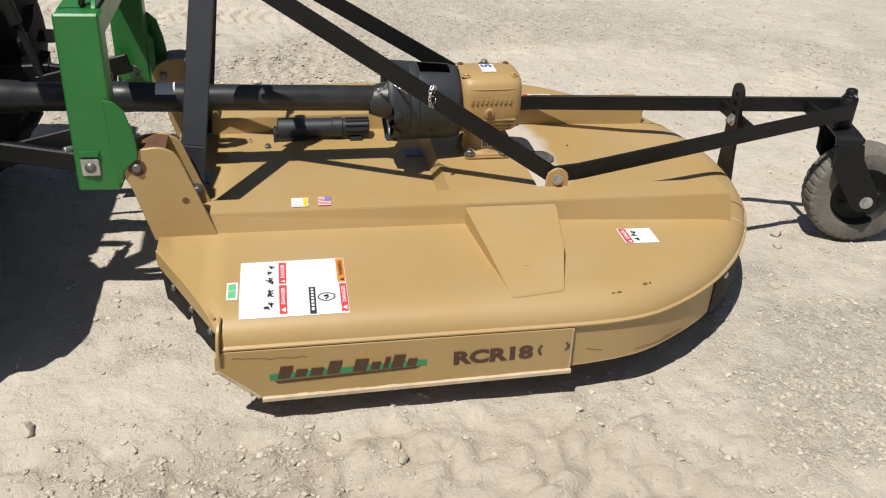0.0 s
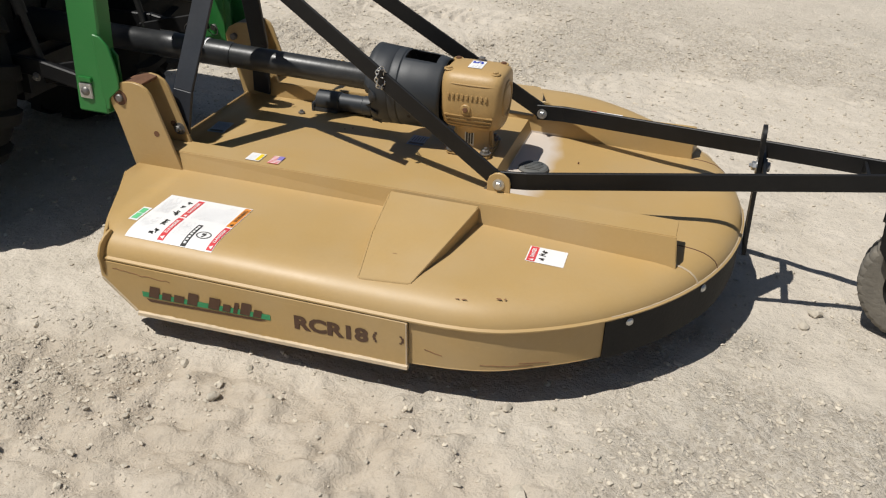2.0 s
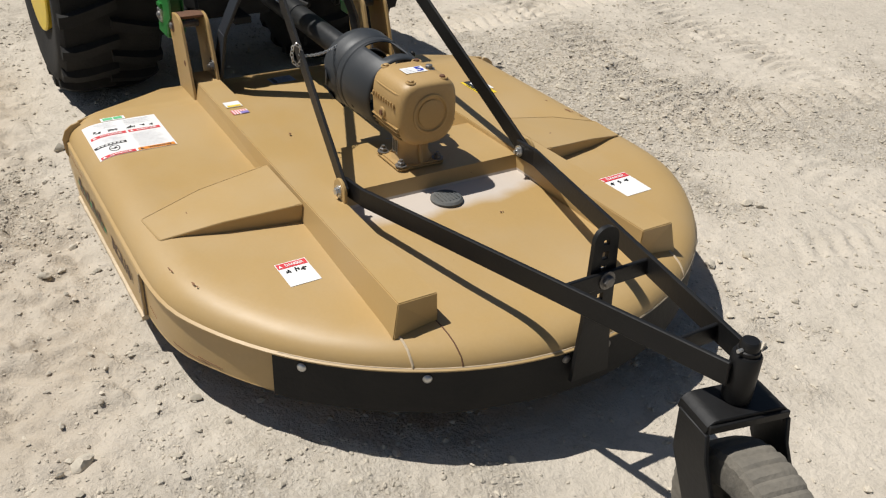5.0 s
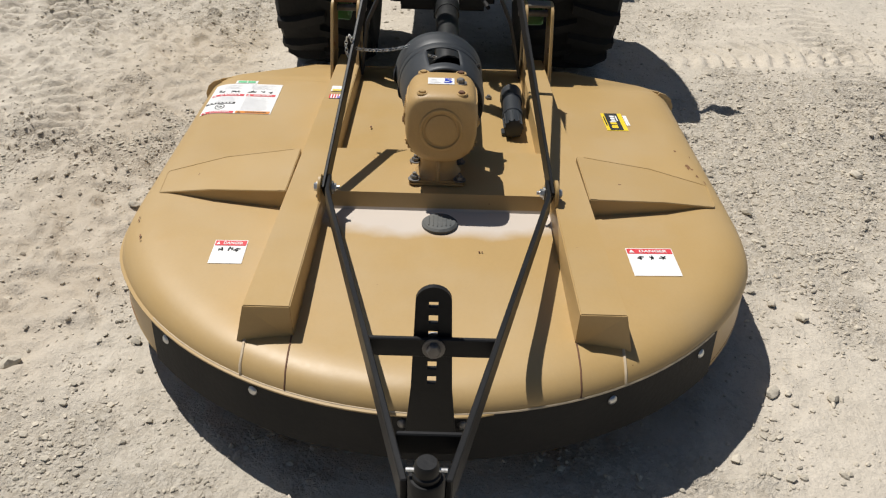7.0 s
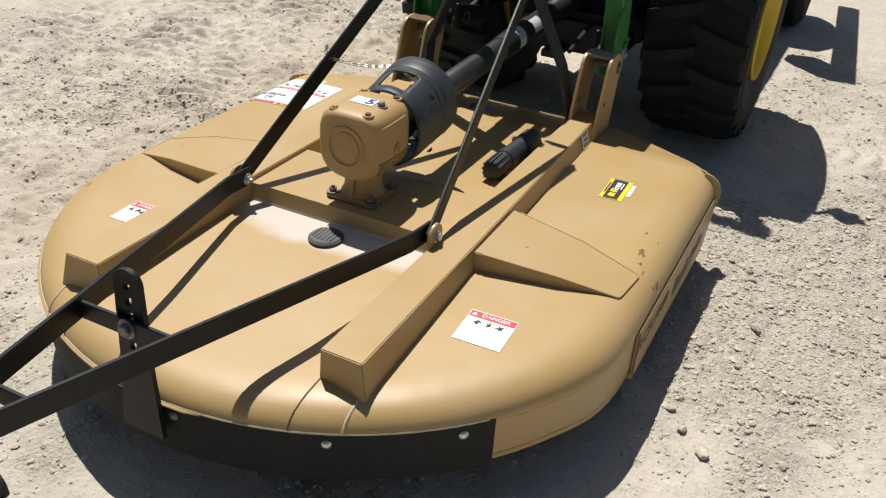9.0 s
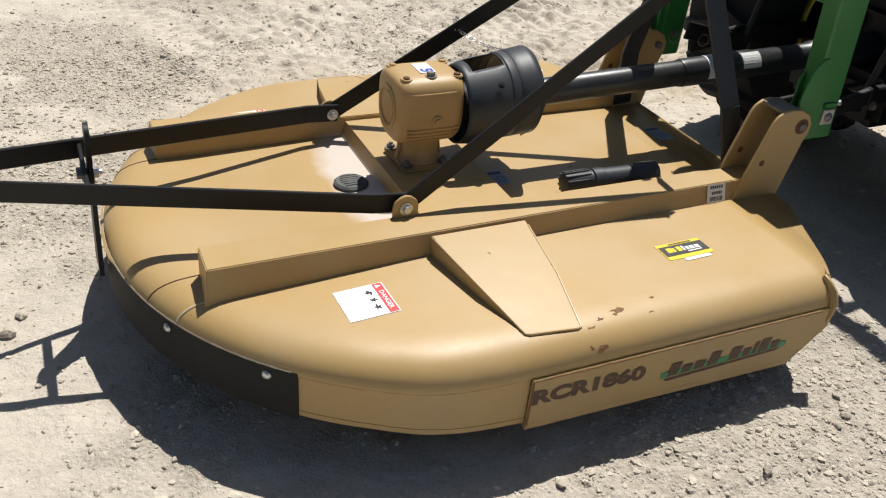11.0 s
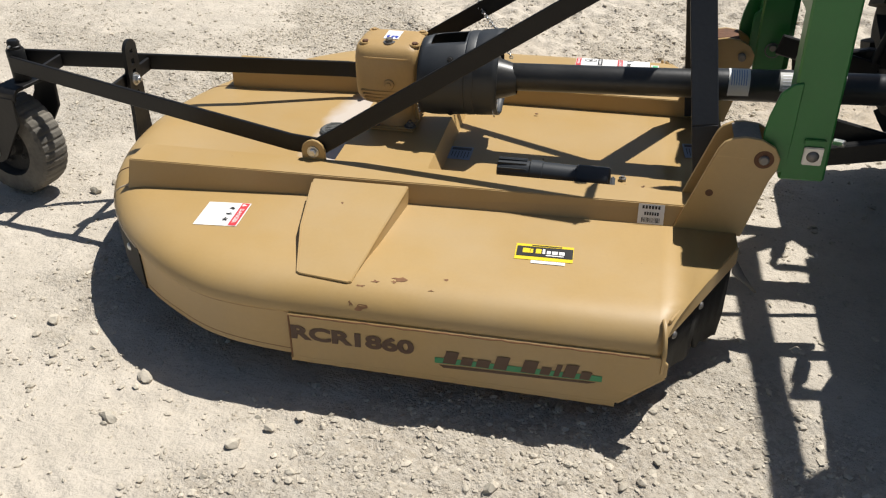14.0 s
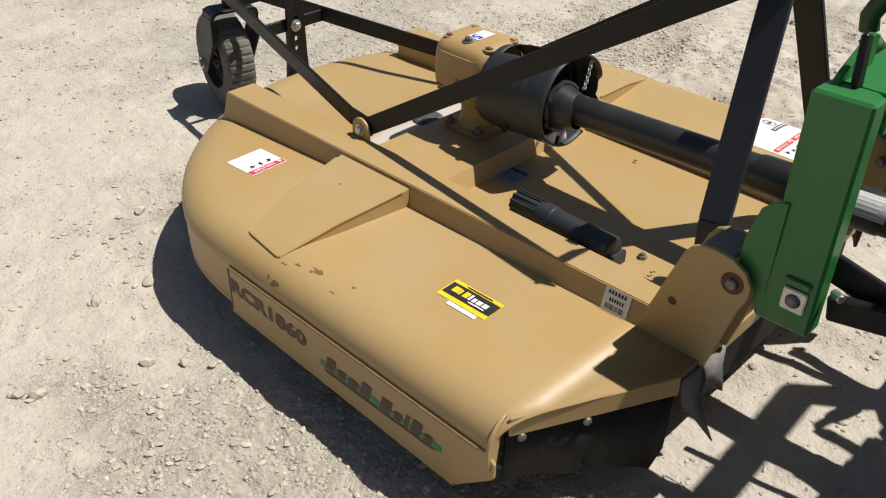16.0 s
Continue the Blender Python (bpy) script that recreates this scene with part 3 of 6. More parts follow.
def scatter(name, n, seed, lo, hi, area, label):
    """Loose chips of many sizes on the ground, thicker in patches."""
    rs = np.random.RandomState(seed)
    v, f = ico()
    (x0, x1), (y0, y1) = area
    x, y = rs.uniform(x0, x1, n * 4), rs.uniform(y0, y1, n * 4)
    keep = 0.13 + 0.87 * grit_share(x, y) > rs.rand(n * 4)
    x, y = x[keep][:n], y[keep][:n]
    n = len(x)
    r = lo * (hi / lo) ** (rs.rand(n) ** 3.0)
    z = ground_height(x, y)
    a = rs.rand(n) * 2 * math.pi
    sq = np.stack([rs.uniform(0.75, 1.3, n), rs.uniform(0.6, 1.0, n), rs.uniform(0.4, 0.75, n)], 1)
    jit = 1 + 0.22 * rs.randn(n, len(v), 1).clip(-1.6, 1.6)
    p = v[None] * jit * sq[:, None] * r[:, None, None]
    c, s = np.cos(a)[:, None], np.sin(a)[:, None]
    px, py = p[..., 0] * c - p[..., 1] * s, p[..., 0] * s + p[..., 1] * c
    p = np.stack([px + x[:, None], py + y[:, None], p[..., 2] + (z + r * 0.18)[:, None]], -1).reshape(-1, 3)
    faces = (f[None] + (np.arange(n) * len(v))[:, None, None]).reshape(-1, 3)
    me = bpy.data.meshes.new(name)
    me.from_pydata(p.tolist(), [], faces.tolist())
    me.materials.append(M_STONE)
    return tagged(new(name, me), label, "gravel", kind="stuff")


build_ground()
scatter("gravel", 16000, 5, 0.003, 0.012, ((-3.2, 3.2), (-3.0, 3.6)), "loose pale limestone chips on the dusty yard")
scatter("grit", 16000, 8, 0.002, 0.0065, ((-2.2, 2.2), (-2.0, 2.2)), "fine crushed limestone grit on the ground")
scatter("gravel", 5000, 14, 0.003, 0.010, ((-1.0, 1.3), (-1.9, -0.74)), "pale chips scattered on churned dust")
scatter("gravel", 8000, 21, 0.0045, 0.0115, ((-2.6, 2.6), (-2.4, 3.0)), "coarse pale limestone chips lying on the yard")
scatter("gravel", 4000, 15, 0.003, 0.011, ((-1.2, 1.6), (0.74, 1.9)), "pale chips and crumbs beside the mower")


def build_stone(x, y, r, seed):
    rs = random.Random(seed)
    bm = bmesh.new()
    bmesh.ops.create_icosphere(bm, subdivisions=2, radius=1)
    cuts = [(Vector((rs.uniform(-1, 1), rs.uniform(-1, 1), rs.uniform(-0.6, 1))).normalized(), rs.uniform(0.55, 0.85)) for _ in range(9)]
    for v in bm.verts:
        for n_, d_ in cuts:                       # broken facets
            over = v.co.dot(n_) - d_
            if over > 0:
                v.co -= n_ * over
        k = 1 + 0.25 * noise.noise(v.co * 1.6 + Vector((seed, 0, 0)))
        v.co = Vector((v.co.x * 1.2, v.co.y * 0.85, v.co.z * 0.62)) * r * k
    bmesh.ops.rotate(bm, verts=bm.verts, matrix=Matrix.Rotation(rs.random() * 6, 3, "Z"))
    z = float(ground_height(np.array([x]), np.array([y]))[0])
    low = min(v.co.z for v in bm.verts)
    bmesh.ops.translate(bm, verts=bm.verts, vec=(x, y, z - low - r * 0.18))
    solo("stone", bm, M_STONE, "rough pale limestone lump lying on the gravel", "stone", group="loose stones on the yard", angle=25)


for k, (x, y, r) in enumerate(STONES):
    build_stone(x, y, r, k + 3)


# ---------------------------------------------------------------- the mower
mower = thing("rotary_cutter", (0, 0, 0), "tan rotary cutter with black braces standing on the gravel yard", "mower")
TOP = 0.294                                    # deck sheet
CX, RAD, HALF = 0.089, 0.856, 0.815            # round rear, straight sides
LIP = 0.226
SHOULDER = ((0.000, LIP - 0.004), (-0.005, LIP), (-0.005, LIP + 0.004), (0.002, LIP + 0.008), (0.004, 0.243), (0.011, 0.257), (0.023, 0.270), (0.040, 0.281), (0.062, 0.2885), (0.088, 0.2925), (0.115, TOP))
JOIN = math.asin(HALF / RAD)                   # where the side meets the arc
XJ = CX + RAD * math.cos(JOIN)


def ease(x, y, inset):
    """Blends the straight side into the round rear."""
    if x < CX:
        return y
    k = 0.040
    c = math.sqrt(max(0.0, (RAD - inset) ** 2 - (x - CX) ** 2))
    b = HALF - inset
    h = max(k - abs(c - b), 0.0) / k
    return math.copysign(min(c, b) - h * h * k / 4, y)


def edge_at(s, inset):
    """The deck's outer edge: s from 0 (near front corner) over the rear to 1 (far front corner), moved inwards."""
    front = -0.655
    a, b = XJ - front, 2 * JOIN * RAD
    n = 2 * a + b
    d = s * n
    if d < a:
        return Vector((front + d, ease(front + d, -HALF + inset, inset), 0))
    if d > a + b:
        return Vector((front + n - d, ease(front + n - d, HALF - inset, inset), 0))
    t = -JOIN + (d - a) / RAD
    k = RAD - inset
    p = Vector((CX + k * math.cos(t), k * math.sin(t), 0))
    p.y = ease(p.x, p.y, inset)
    return p


def sink(x):
    """How far the sheet falls towards the round rear."""
    return 0.014 * max(0.0, min(1.0, (x - 0.30) / 0.40))


def deck_z(y, x=0.0):
    """Height of the deck sheet at a distance from the middle, straight stretch."""
    d = HALF - abs(y)
    for (a, za), (b, zb) in zip(SHOULDER[3:], SHOULDER[4:]):
        if a <= d <= b:
            return za + (zb - za) * (d - a) / (b - a)
    return TOP if d > 0.1 else LIP


def front_x(y):
    """The deck's front edge: swept wings, and the straight middle between the hitch arms."""
    a = abs(y)
    return -0.782 if a < 0.36 else max(-0.790, -0.625 - (HALF - a) * 0.455)


def build_deck():
    bm = bmesh.new()
    N = 96
    rows = []
    for k in range(N + 1):
        s = k / N
        row = []
        for d, z in SHOULDER:
            p = edge_at(s, d)
            if p.x < -0.5:
                fx = front_x(p.y)
                p.x = fx if k in (0, N) else max(p.x, fx + 0.002)
            if p.y > 0.1:
                q = edge_at(s, max(d, 0.001))      # the far edge has no rolled lip
                p.x, p.y = p.x if p.x < 0 else q.x, q.y
            row.append(bm.verts.new((p.x, p.y, z - sink(p.x) * max(0.0, (z - LIP) / (TOP - LIP)))))
        rows.append(row)
    for r0, r1 in zip(rows, rows[1:]):
        for j in range(len(SHOULDER) - 1):
            bm.faces.new((r0[j], r1[j], r1[j + 1], r0[j + 1]))
    # flat top: strips across between facing points of the two halves
    inner = [r[-1] for r in rows]
    half = N // 2
    for k in range(half):
        a, b, c, d = inner[k], inner[k + 1], inner[N - k - 1], inner[N - k]
        if k + 1 == half:
            bm.faces.new((a, b, d))
        else:
            bm.faces.new((a, b, c, d))
    # wings and middle in front of the strips
    a, d = inner[0], inner[N]
    pts = [bm.verts.new((front_x(y), y, TOP)) for y in (-0.55, -0.452, -0.36)]
    pts += [bm.verts.new((-0.782, y, TOP)) for y in (-0.355, 0.355)]
    pts += [bm.verts.new((front_x(y), y, TOP)) for y in (0.36, 0.452, 0.55)]
    bm.faces.new([a, *pts, d])
    ob = part("deck", bm, M_DECK, mower, "tan painted steel deck with a rounded edge, chalky rubbed patch and rust nicks", angle=28)
    md = ob.modifiers.new("thickness", "SOLIDIFY")
    md.thickness, md.offset = 0.005, -1
    return ob


deck = build_deck()

# folded front edge of each wing, with the strip bolts
for sgn in (-1, 1):
    pa, pb = Vector((front_x(0.455) - 0.002, sgn * 0.455, TOP - 0.022)), Vector((front_x(0.80) - 0.002, sgn * 0.775, TOP - 0.026))
    bm = bmesh.new()
    bar(bm, pa, pb, 0.046, 0.006, bevel=0.002)
    part("front_fold", bm, M_TAN, deck)
    # end plate that closes the rounded shoulder
    bm = bmesh.new()
    pts = [(0.002, 0.170), (-0.008, 0.195), (-0.012, 0.240), (0.000, 0.268), (0.020, 0.284), (0.044, 0.293), (0.050, 0.286), (0.030, 0.25), (0.020, 0.19)]
    m = Matrix.Translation((-0.628, sgn * (HALF + 0.004), 0)) @ Matrix.Rotation(radians(8 * sgn), 4, "Z") @ Matrix(((0, 0, 1, 0), (-sgn, 0, 0, 0), (0, 1, 0, 0), (0, 0, 0, 1)))
    prism(bm, pts, m, 0.007, 0.001)
    part("corner_gusset", bm, M_TAN, deck, "rounded tan corner plate with a rusty edge")
    # rubber deflector under the fold
    bm = bmesh.new()
    n = 14
    vs, fs = [], []
    rs = random.Random(4 + sgn)
    for k in range(n + 1):
        p = pa.lerp(pb, k / n)
        q = Vector((p.x + 0.006, p.y, 0))
        vs += [(q.x, q.y, TOP - 0.03), (q.x + 0.006 * noise.noise(Vector((k * 0.4, sgn, 2))), q.y, (0.165 if sgn < 0 else 0.050 + 0.006 * k) + 0.02 * noise.noise(Vector((k * 0.5, sgn, 8))) + (0.05 if k in (0, 7) else 0))]
    fs = [(2 * k, 2 * k + 1, 2 * k + 3, 2 * k + 2) for k in range(n)]
    add_mesh(bm, vs, fs)
    ob = part("front_rubber_flap", bm, M_RUBBER, mower, "black rubber deflector with a torn lower edge")
    ob.modifiers.new("thickness", "SOLIDIFY").thickness = 0.008
    for k in (0.30, 0.62, 0.93) if sgn < 0 else (0.55, 0.93):
        p = pa.lerp(pb, k)
        bm = bmesh.new()
        dome(bm, (p.x - 0.003, p.y, TOP - 0.056), (-0.91, sgn * 0.42, 0), 0.0095, 0.006)
        part("bolt", bm, M_STEEL, mower)

# torn shards of deflector at the far arm, curled forward
for dy, pts in ((0.0, [(-0.792, 0.445, 0.275), (-0.795, 0.375, 0.275), (-0.806, 0.385, 0.215), (-0.830, 0.398, 0.180), (-0.862, 0.408, 0.142), (-0.815, 0.418, 0.185), (-0.797, 0.428, 0.205)]), (-0.075, [(-0.792, 0.440, 0.275), (-0.792, 0.350, 0.275), (-0.802, 0.370, 0.235), (-0.824, 0.395, 0.195), (-0.806, 0.425, 0.215)])):
    bm = bmesh.new()
    add_mesh(bm, [(x, y + dy, z) for x, y, z in pts], [tuple(range(len(pts)))])
    bmesh.ops.triangulate(bm, faces=bm.faces)
    ob = part("torn_flap", bm, M_SHARD, mower, "torn grey scrap of rubber deflector")
    ob.modifiers.new("thickness", "SOLIDIFY").thickness = 0.005

# middle front flap
bm = bmesh.new()
box(bm, (-0.778, 0, 0.215), (0.009, 0.70, 0.14), bevel=0.002)
part("front_rubber_flap", bm, M_RUBBER, mower)
bm = bmesh.new()
bar(bm, (-0.787, -0.37, TOP - 0.018), (-0.787, 0.37, TOP - 0.018), 0.040, 0.006, bevel=0.002)
part("front_fold", bm, M_TAN, deck)

PLATE_END = {-1: 0.209, 1: 0.200}
# side skids: plates with the lower front corner cut off and a worn bottom rail
for sgn in (-1, 1):
    y = sgn * (HALF + 0.001)
    bm = bmesh.new()
    end = PLATE_END[sgn]
    prism(bm, [(-0.640, 0.205), (-0.622, LIP - 0.004), (end - 0.002, LIP - 0.004), (end, 0.092), (-0.535, 0.076), (-0.640, 0.172)], in_xz(y), 0.008, 0.0015)
    plate = part("side_plate", bm, M_TAN, mower, "tan side plate with a model number and striped logo")
    bm = bmesh.new()
    out = 0.006 if sgn < 0 else 0.0042
    a, b = Vector((-0.54, y + sgn * out, 0.079)), Vector((end + 0.001, y + sgn * out, 0.094))
    pts = [a.lerp(b, k / 60) for k in range(61)]
    vs = []
    for k, p in enumerate(pts):
        j = 0.0018 * noise.noise(Vector((k * 0.35, sgn, 0))) + 0.0012 * noise.noise(Vector((k * 1.3, sgn, 4)))
        proud = 1.0 if sgn < 0 else 0.05           # only the near skid keeps its rail; the far one is worn flush
        for dy, dz in ((0, 0.007 + j), ((0.005 + j) * proud, 0.0045), ((0.0055 + j) * proud, -0.004), (0, -0.007), (-0.012, -0.006), (-0.012, 0.006)):
            vs.append((p.x, p.y + sgn * dy, p.z + dz + j * 0.6))
    add_mesh(bm, vs, [(6 * k + i, 6 * k + (i + 1) % 6, 6 * k + 6 + (i + 1) % 6, 6 * k + 6 + i) for k in range(60) for i in range(6)] + [tuple(range(6)), tuple(360 + i for i in range(6))])
    part("bottom_rail", bm, M_EDGE if sgn < 0 else M_TAN, plate, "scraped bare lower edge of the skid")
    # peeled paint and rust in the seam under the fold
    bm = bmesh.new()
    if sgn < 0:
        tube_path(bm, [(-0.60 + 0.012 * k, y + sgn * 0.0042, 0.203 - 0.0006 * k + 0.005 * noise.noise(Vector((k * 0.5, sgn * 3, 1)))) for k in range(15)], 0.0009, 6)
    else:
        tube_path(bm, [(-0.60 + 0.012 * k, y + sgn * 0.0042, LIP - 0.0075 + 0.003 * noise.noise(Vector((k * 0.4, sgn * 3, 1))) + 0.0015 * noise.noise(Vector((k * 1.7, sgn * 3, 5)))) for k in range(67)], 0.0021, 6)
    part("paint_seam", bm, M_SCUFF, plate)
    bm = bmesh.new()
    bar(bm, (-0.636, y + sgn * (0.003 if sgn < 0 else 0.001), 0.170), (-0.544, y + sgn * (0.003 if sgn < 0 else 0.001), 0.084), 0.008, 0.007, bevel=0.001)
    part("bottom_rail", bm, M_EDGE if sgn < 0 else M_TAN, plate)
    bm = bmesh.new()
    bar(bm, (end - 0.002, y + sgn * 0.004, 0.095), (end - 0.004, y + sgn * 0.004, LIP - 0.006), 0.004, 0.004, up=(1, 0, 0), bevel=0.001)
    part("weld_edge", bm, M_EDGE if sgn < 0 else M_SCUFF, plate)


def rear_point(t, out=0.0):
    return Vector((CX + (RAD + out) * math.cos(t), (RAD + out) * math.sin(t), 0))


def band(name, t0, t1, z0, z1, out, thick, mats, label, seg, wave=0.0, lo_start=None):
    bm = bmesh.new()
    vs = []
    for k in range(seg + 1):
        t = t0 + (t1 - t0) * k / seg
        w = wave * noise.noise(Vector((t * 5, 1.7, 0)))
        zz = z0 if lo_start is None else lo_start + (z0 - lo_start) * min(1, k / seg * 1.5)
        for o, z in ((out + w, zz), (out, z1), (out - thick, z1), (out - thick + w, zz)):
            p = rear_point(t, o)
            p.y = ease(p.x, p.y, -o) if name == "rear_band" else p.y
            vs.append((p.x, p.y, z))
    fs = [(4 * k + j, 4 * k + (j + 1) % 4, 4 * k + 4 + (j + 1) % 4, 4 * k + 4 + j) for k in range(seg) for j in range(4)]
    fs += [(0, 1, 2, 3), tuple(4 * seg + j for j in (3, 2, 1, 0))]
    add_mesh(bm, vs, fs)
    return part(name, bm, mats, mower, label)


T_SK = math.atan2(0.648, 0.649 - CX)
for sgn in (-1, 1):
    T_PL = math.acos((PLATE_END[sgn] - CX) / RAD)
    band("rear_band", sgn * T_PL, sgn * (T_SK - 0.012), 0.118, LIP - 0.003, -0.004, 0.006, M_TAN, "tan rolled steel skirt below the rounded deck edge", 28, lo_start=0.100)
    bm = bmesh.new()
    vs = []
    up = 0.0 if sgn < 0 else 0.012             # bare edge on one side, a thin dark crease line higher up on the other
    for k in range(29):
        t = sgn * (T_PL + (T_SK - 0.012 - T_PL) * k / 28)
        o = -0.0055 if sgn < 0 else -0.0045
        p = rear_point(t, o)
        vs.append((p.x, ease(p.x, p.y, -o), 0.102 + up + 0.017 * min(1, k / 28 * 1.5)))
    tube_path(bm, vs, 0.0024 if sgn < 0 else 0.0012, 6)
    if sgn > 0:
        crack = bmesh.new()
        tube_path(crack, [(x, y + 0.001, LIP - 0.005 + 0.002 * noise.noise(Vector((x * 30, 5, 1)))) for x, y, z in vs], 0.0014, 6)
        part("seam", crack, M_SCUFF, mower, "rusty crack below the rounded edge")
    part("edge_line", bm, M_TAN if sgn < 0 else M_SCUFF, mower)
band("rear_rubber_skirt", -T_SK, T_SK, 0.112, LIP + 0.004, 0.0, 0.009, M_RUBBER, "black rubber skirt bolted round the rear of the deck", 40, wave=0.004)
bm = bmesh.new()
tube_path(bm, [(*rear_point(-T_SK * 0.98 + T_SK * 1.96 * k / 40, -0.002)[:2], LIP + 0.0045) for k in range(41)], 0.0028, 6)
part("skirt_clamp_strip", bm, M_EDGE, mower, "thin bare steel edge above the rubber skirt")
# scratches along the near skirt and a rusty line at its rear end
for f0, f1, z0, z1 in ((0.08, 0.17, 0.150, 0.140), (0.36, 0.62, 0.128, 0.124), (0.55, 0.70, 0.133, 0.129), (0.985, 0.993, 0.135, 0.205)):
    bm = bmesh.new()
    pts = []
    for k in range(13):
        f = f0 + (f1 - f0) * k / 12
        p = rear_point(-(math.acos((PLATE_END[-1] - CX) / RAD) * (1 - f) + (T_SK - 0.012) * f), -0.0038)
        pts.append((p.x, ease(p.x, p.y, 0.0038), z0 + (z1 - z0) * k / 12 + 0.002 * noise.noise(Vector((k * 0.5, f0 * 9, 3)))))
    tube_path(bm, pts, 0.0010, 5)
    part("scratch", bm, M_SCUFF, mower, "thin rusty scratch")
T1, T2 = math.atan2(0.600, 0.700 - CX), math.atan2(0.375, 0.859 - CX)
for t in (T1, T2, -T1, -T2, 0.07, -0.07):
    bm = bmesh.new()
    p = rear_point(t, 0.001)
    dome(bm, (p.x, p.y, 0.206), (math.cos(t), math.sin(t), 0), 0.011, 0.006)
    part("bolt", bm, M_ZINC if abs(t) > 0.1 else M_STEEL, mower)

# two long ribs
for sgn in (-1, 1):
    bm = bmesh.new()
    sec = [(-0.765, 0.283, 0.289, 0.366, 0.383, 0.344), (0.773, 0.299, 0.303, 0.402, 0.420, 0.353)]
    vs = []
    for x, ib, it, ot, ob_, zt in sec:
        low, back = (TOP - 0.026, 0.012) if x > 0 else (TOP - 0.002, 0)
        vs += [(x, sgn * ib, low), (x, sgn * it, zt), (x, sgn * ot, zt), (x + back, sgn * ob_, low)]
    add_mesh(bm, vs, [(0, 1, 2, 3), (4, 5, 6, 7), (0, 1, 5, 4), (1, 2, 6, 5), (2, 3, 7, 6), (3, 0, 4, 7)])
    bmesh.ops.recalc_face_normals(bm, faces=bm.faces)
    bevelled(bm, 0.0022, 2)
    part("deck_rib", bm, M_DECK, deck)
    # seam and kink in the edge behind the rib
    for yy in (0.303, 0.402):
        bm = bmesh.new()
        pts = []
        for d, z in SHOULDER[3:]:
            xx = CX + math.sqrt((RAD - d) ** 2 - yy ** 2)
            pts.append((xx, sgn * (yy + 0.002 * noise.noise(Vector((xx * 60, yy, sgn)))), z - sink(xx) * max(0.0, (z - LIP) / (TOP - LIP)) + 0.0004))
        # inner line: its dark colour paints the shade in the fold
        if yy < 0.35:
            tube_path(bm, pts, 0.0019, 6, flat=0.7)
            part("seam", bm, M_RUST, deck, "dark line for the shade in the rounded edge's fold")
        else:
            tube_path(bm, pts, 0.0034, 6, flat=0.8)
            part("weld_bead", bm, M_EDGE, deck, "pale rubbed weld bead")

# sloped side braces, flush with the rib and running out over the shoulder
for sgn in (-1, 1):
    bm = bmesh.new()
    lift = 0.0015 if sgn < 0 else 0.004
    A, B = (0.012, 0.393, 0.3435), (0.262, 0.396, 0.3435)
    C, D = (0.190, 0.752, deck_z(0.752) + lift), (0.062, 0.764, deck_z(0.764) + lift)
    M1, M2 = (0.229, 0.60, 0.3235), (0.036, 0.60, 0.3225)
    mid = lambda p, q, f: tuple(a + (b - a) * f for a, b in zip(p, q))
    top = [A, B, M1, mid(C, M1, 0.10), mid(C, M1, 0.02), mid(C, D, 0.06), mid(C, D, 0.16), mid(D, C, 0.16), mid(D, C, 0.06), mid(D, M2, 0.02), mid(D, M2, 0.10), M2]
    n = len(top)
    low = [(p[0], p[1], min(p[2] - 0.004, deck_z(p[1]) - 0.002)) for p in top]
    vs = [(p[0], sgn * p[1], p[2]) for p in top + low]
    add_mesh(bm, vs, [(0, 1, 2, n - 1), tuple([n - 1, *range(2, n - 1)]), (n, n + 1, n + 2, 2 * n - 1), tuple([2 * n - 1, *range(n + 2, 2 * n - 1)])] + [(i, (i + 1) % n, n + (i + 1) % n, n + i) for i in range(n)])
    bmesh.ops.recalc_face_normals(bm, faces=bm.faces)
    bevelled(bm, 0.006 if sgn > 0 else 0.0045, 3, angle=30)
    panel = part("side_brace_panel", bm, M_DECK, deck)
    bm = bmesh.new()
    tube_path(bm, [(p[0], sgn * p[1], p[2] - 0.0012 + 0.0006 * noise.noise(Vector(p) * 70)) for p in [mid(M1, B, 0.9), mid(M1, B, 0.45)] + top[2:] + [mid(M2, A, 0.45), mid(M2, A, 0.9)]], 0.0028, 6)
    part("weld_bead", bm, M_TAN, panel)

# raised pad under the gearbox
bm = bmesh.new()
prism(bm, [(-0.035, TOP - 0.002), (0.258, TOP - 0.002), (0.243, 0.337), (-0.012, 0.337)], in_xz(0), 0.606, 0.0)
bevelled(bm, 0.015, 4)
part("gearbox_pad", bm, M_DECK, deck)

# rubber plug behind the pad
bm = bmesh.new()
turned(bm, [(0, 0.046), (0.005, 0.046), (0.010, 0.040), (0.012, 0.010)], (0.325, 0.006, TOP), (0.325, 0.006, TOP + 0.02), 28)
plug = part("access_plug", bm, M_PLUG, mower, "dark grey ribbed rubber plug in the deck")
for k in range(6):
    bm = bmesh.new()
    box(bm, (0.325, -0.022 + k * 0.011, TOP + 0.0125), (0.06 - abs(k - 2.5) * 0.006, 0.0025, 0.0008))
    part("plug_rib", bm, M_PLUG, plug)


# ---------------------------------------------------------------- gearbox and driveline
GBX = dict(cy=0.003, cz=0.502, hw=0.094, hh=0.094)


def box_half(z):
    """Half the gearbox's width at a height."""
    d = min(0.999, abs(z - GBX["cz"]) / GBX["hh"])
    p = 3.9 if z > GBX["cz"] else 2.6
    return GBX["hw"] * (1 - d ** p) ** (1 / p)


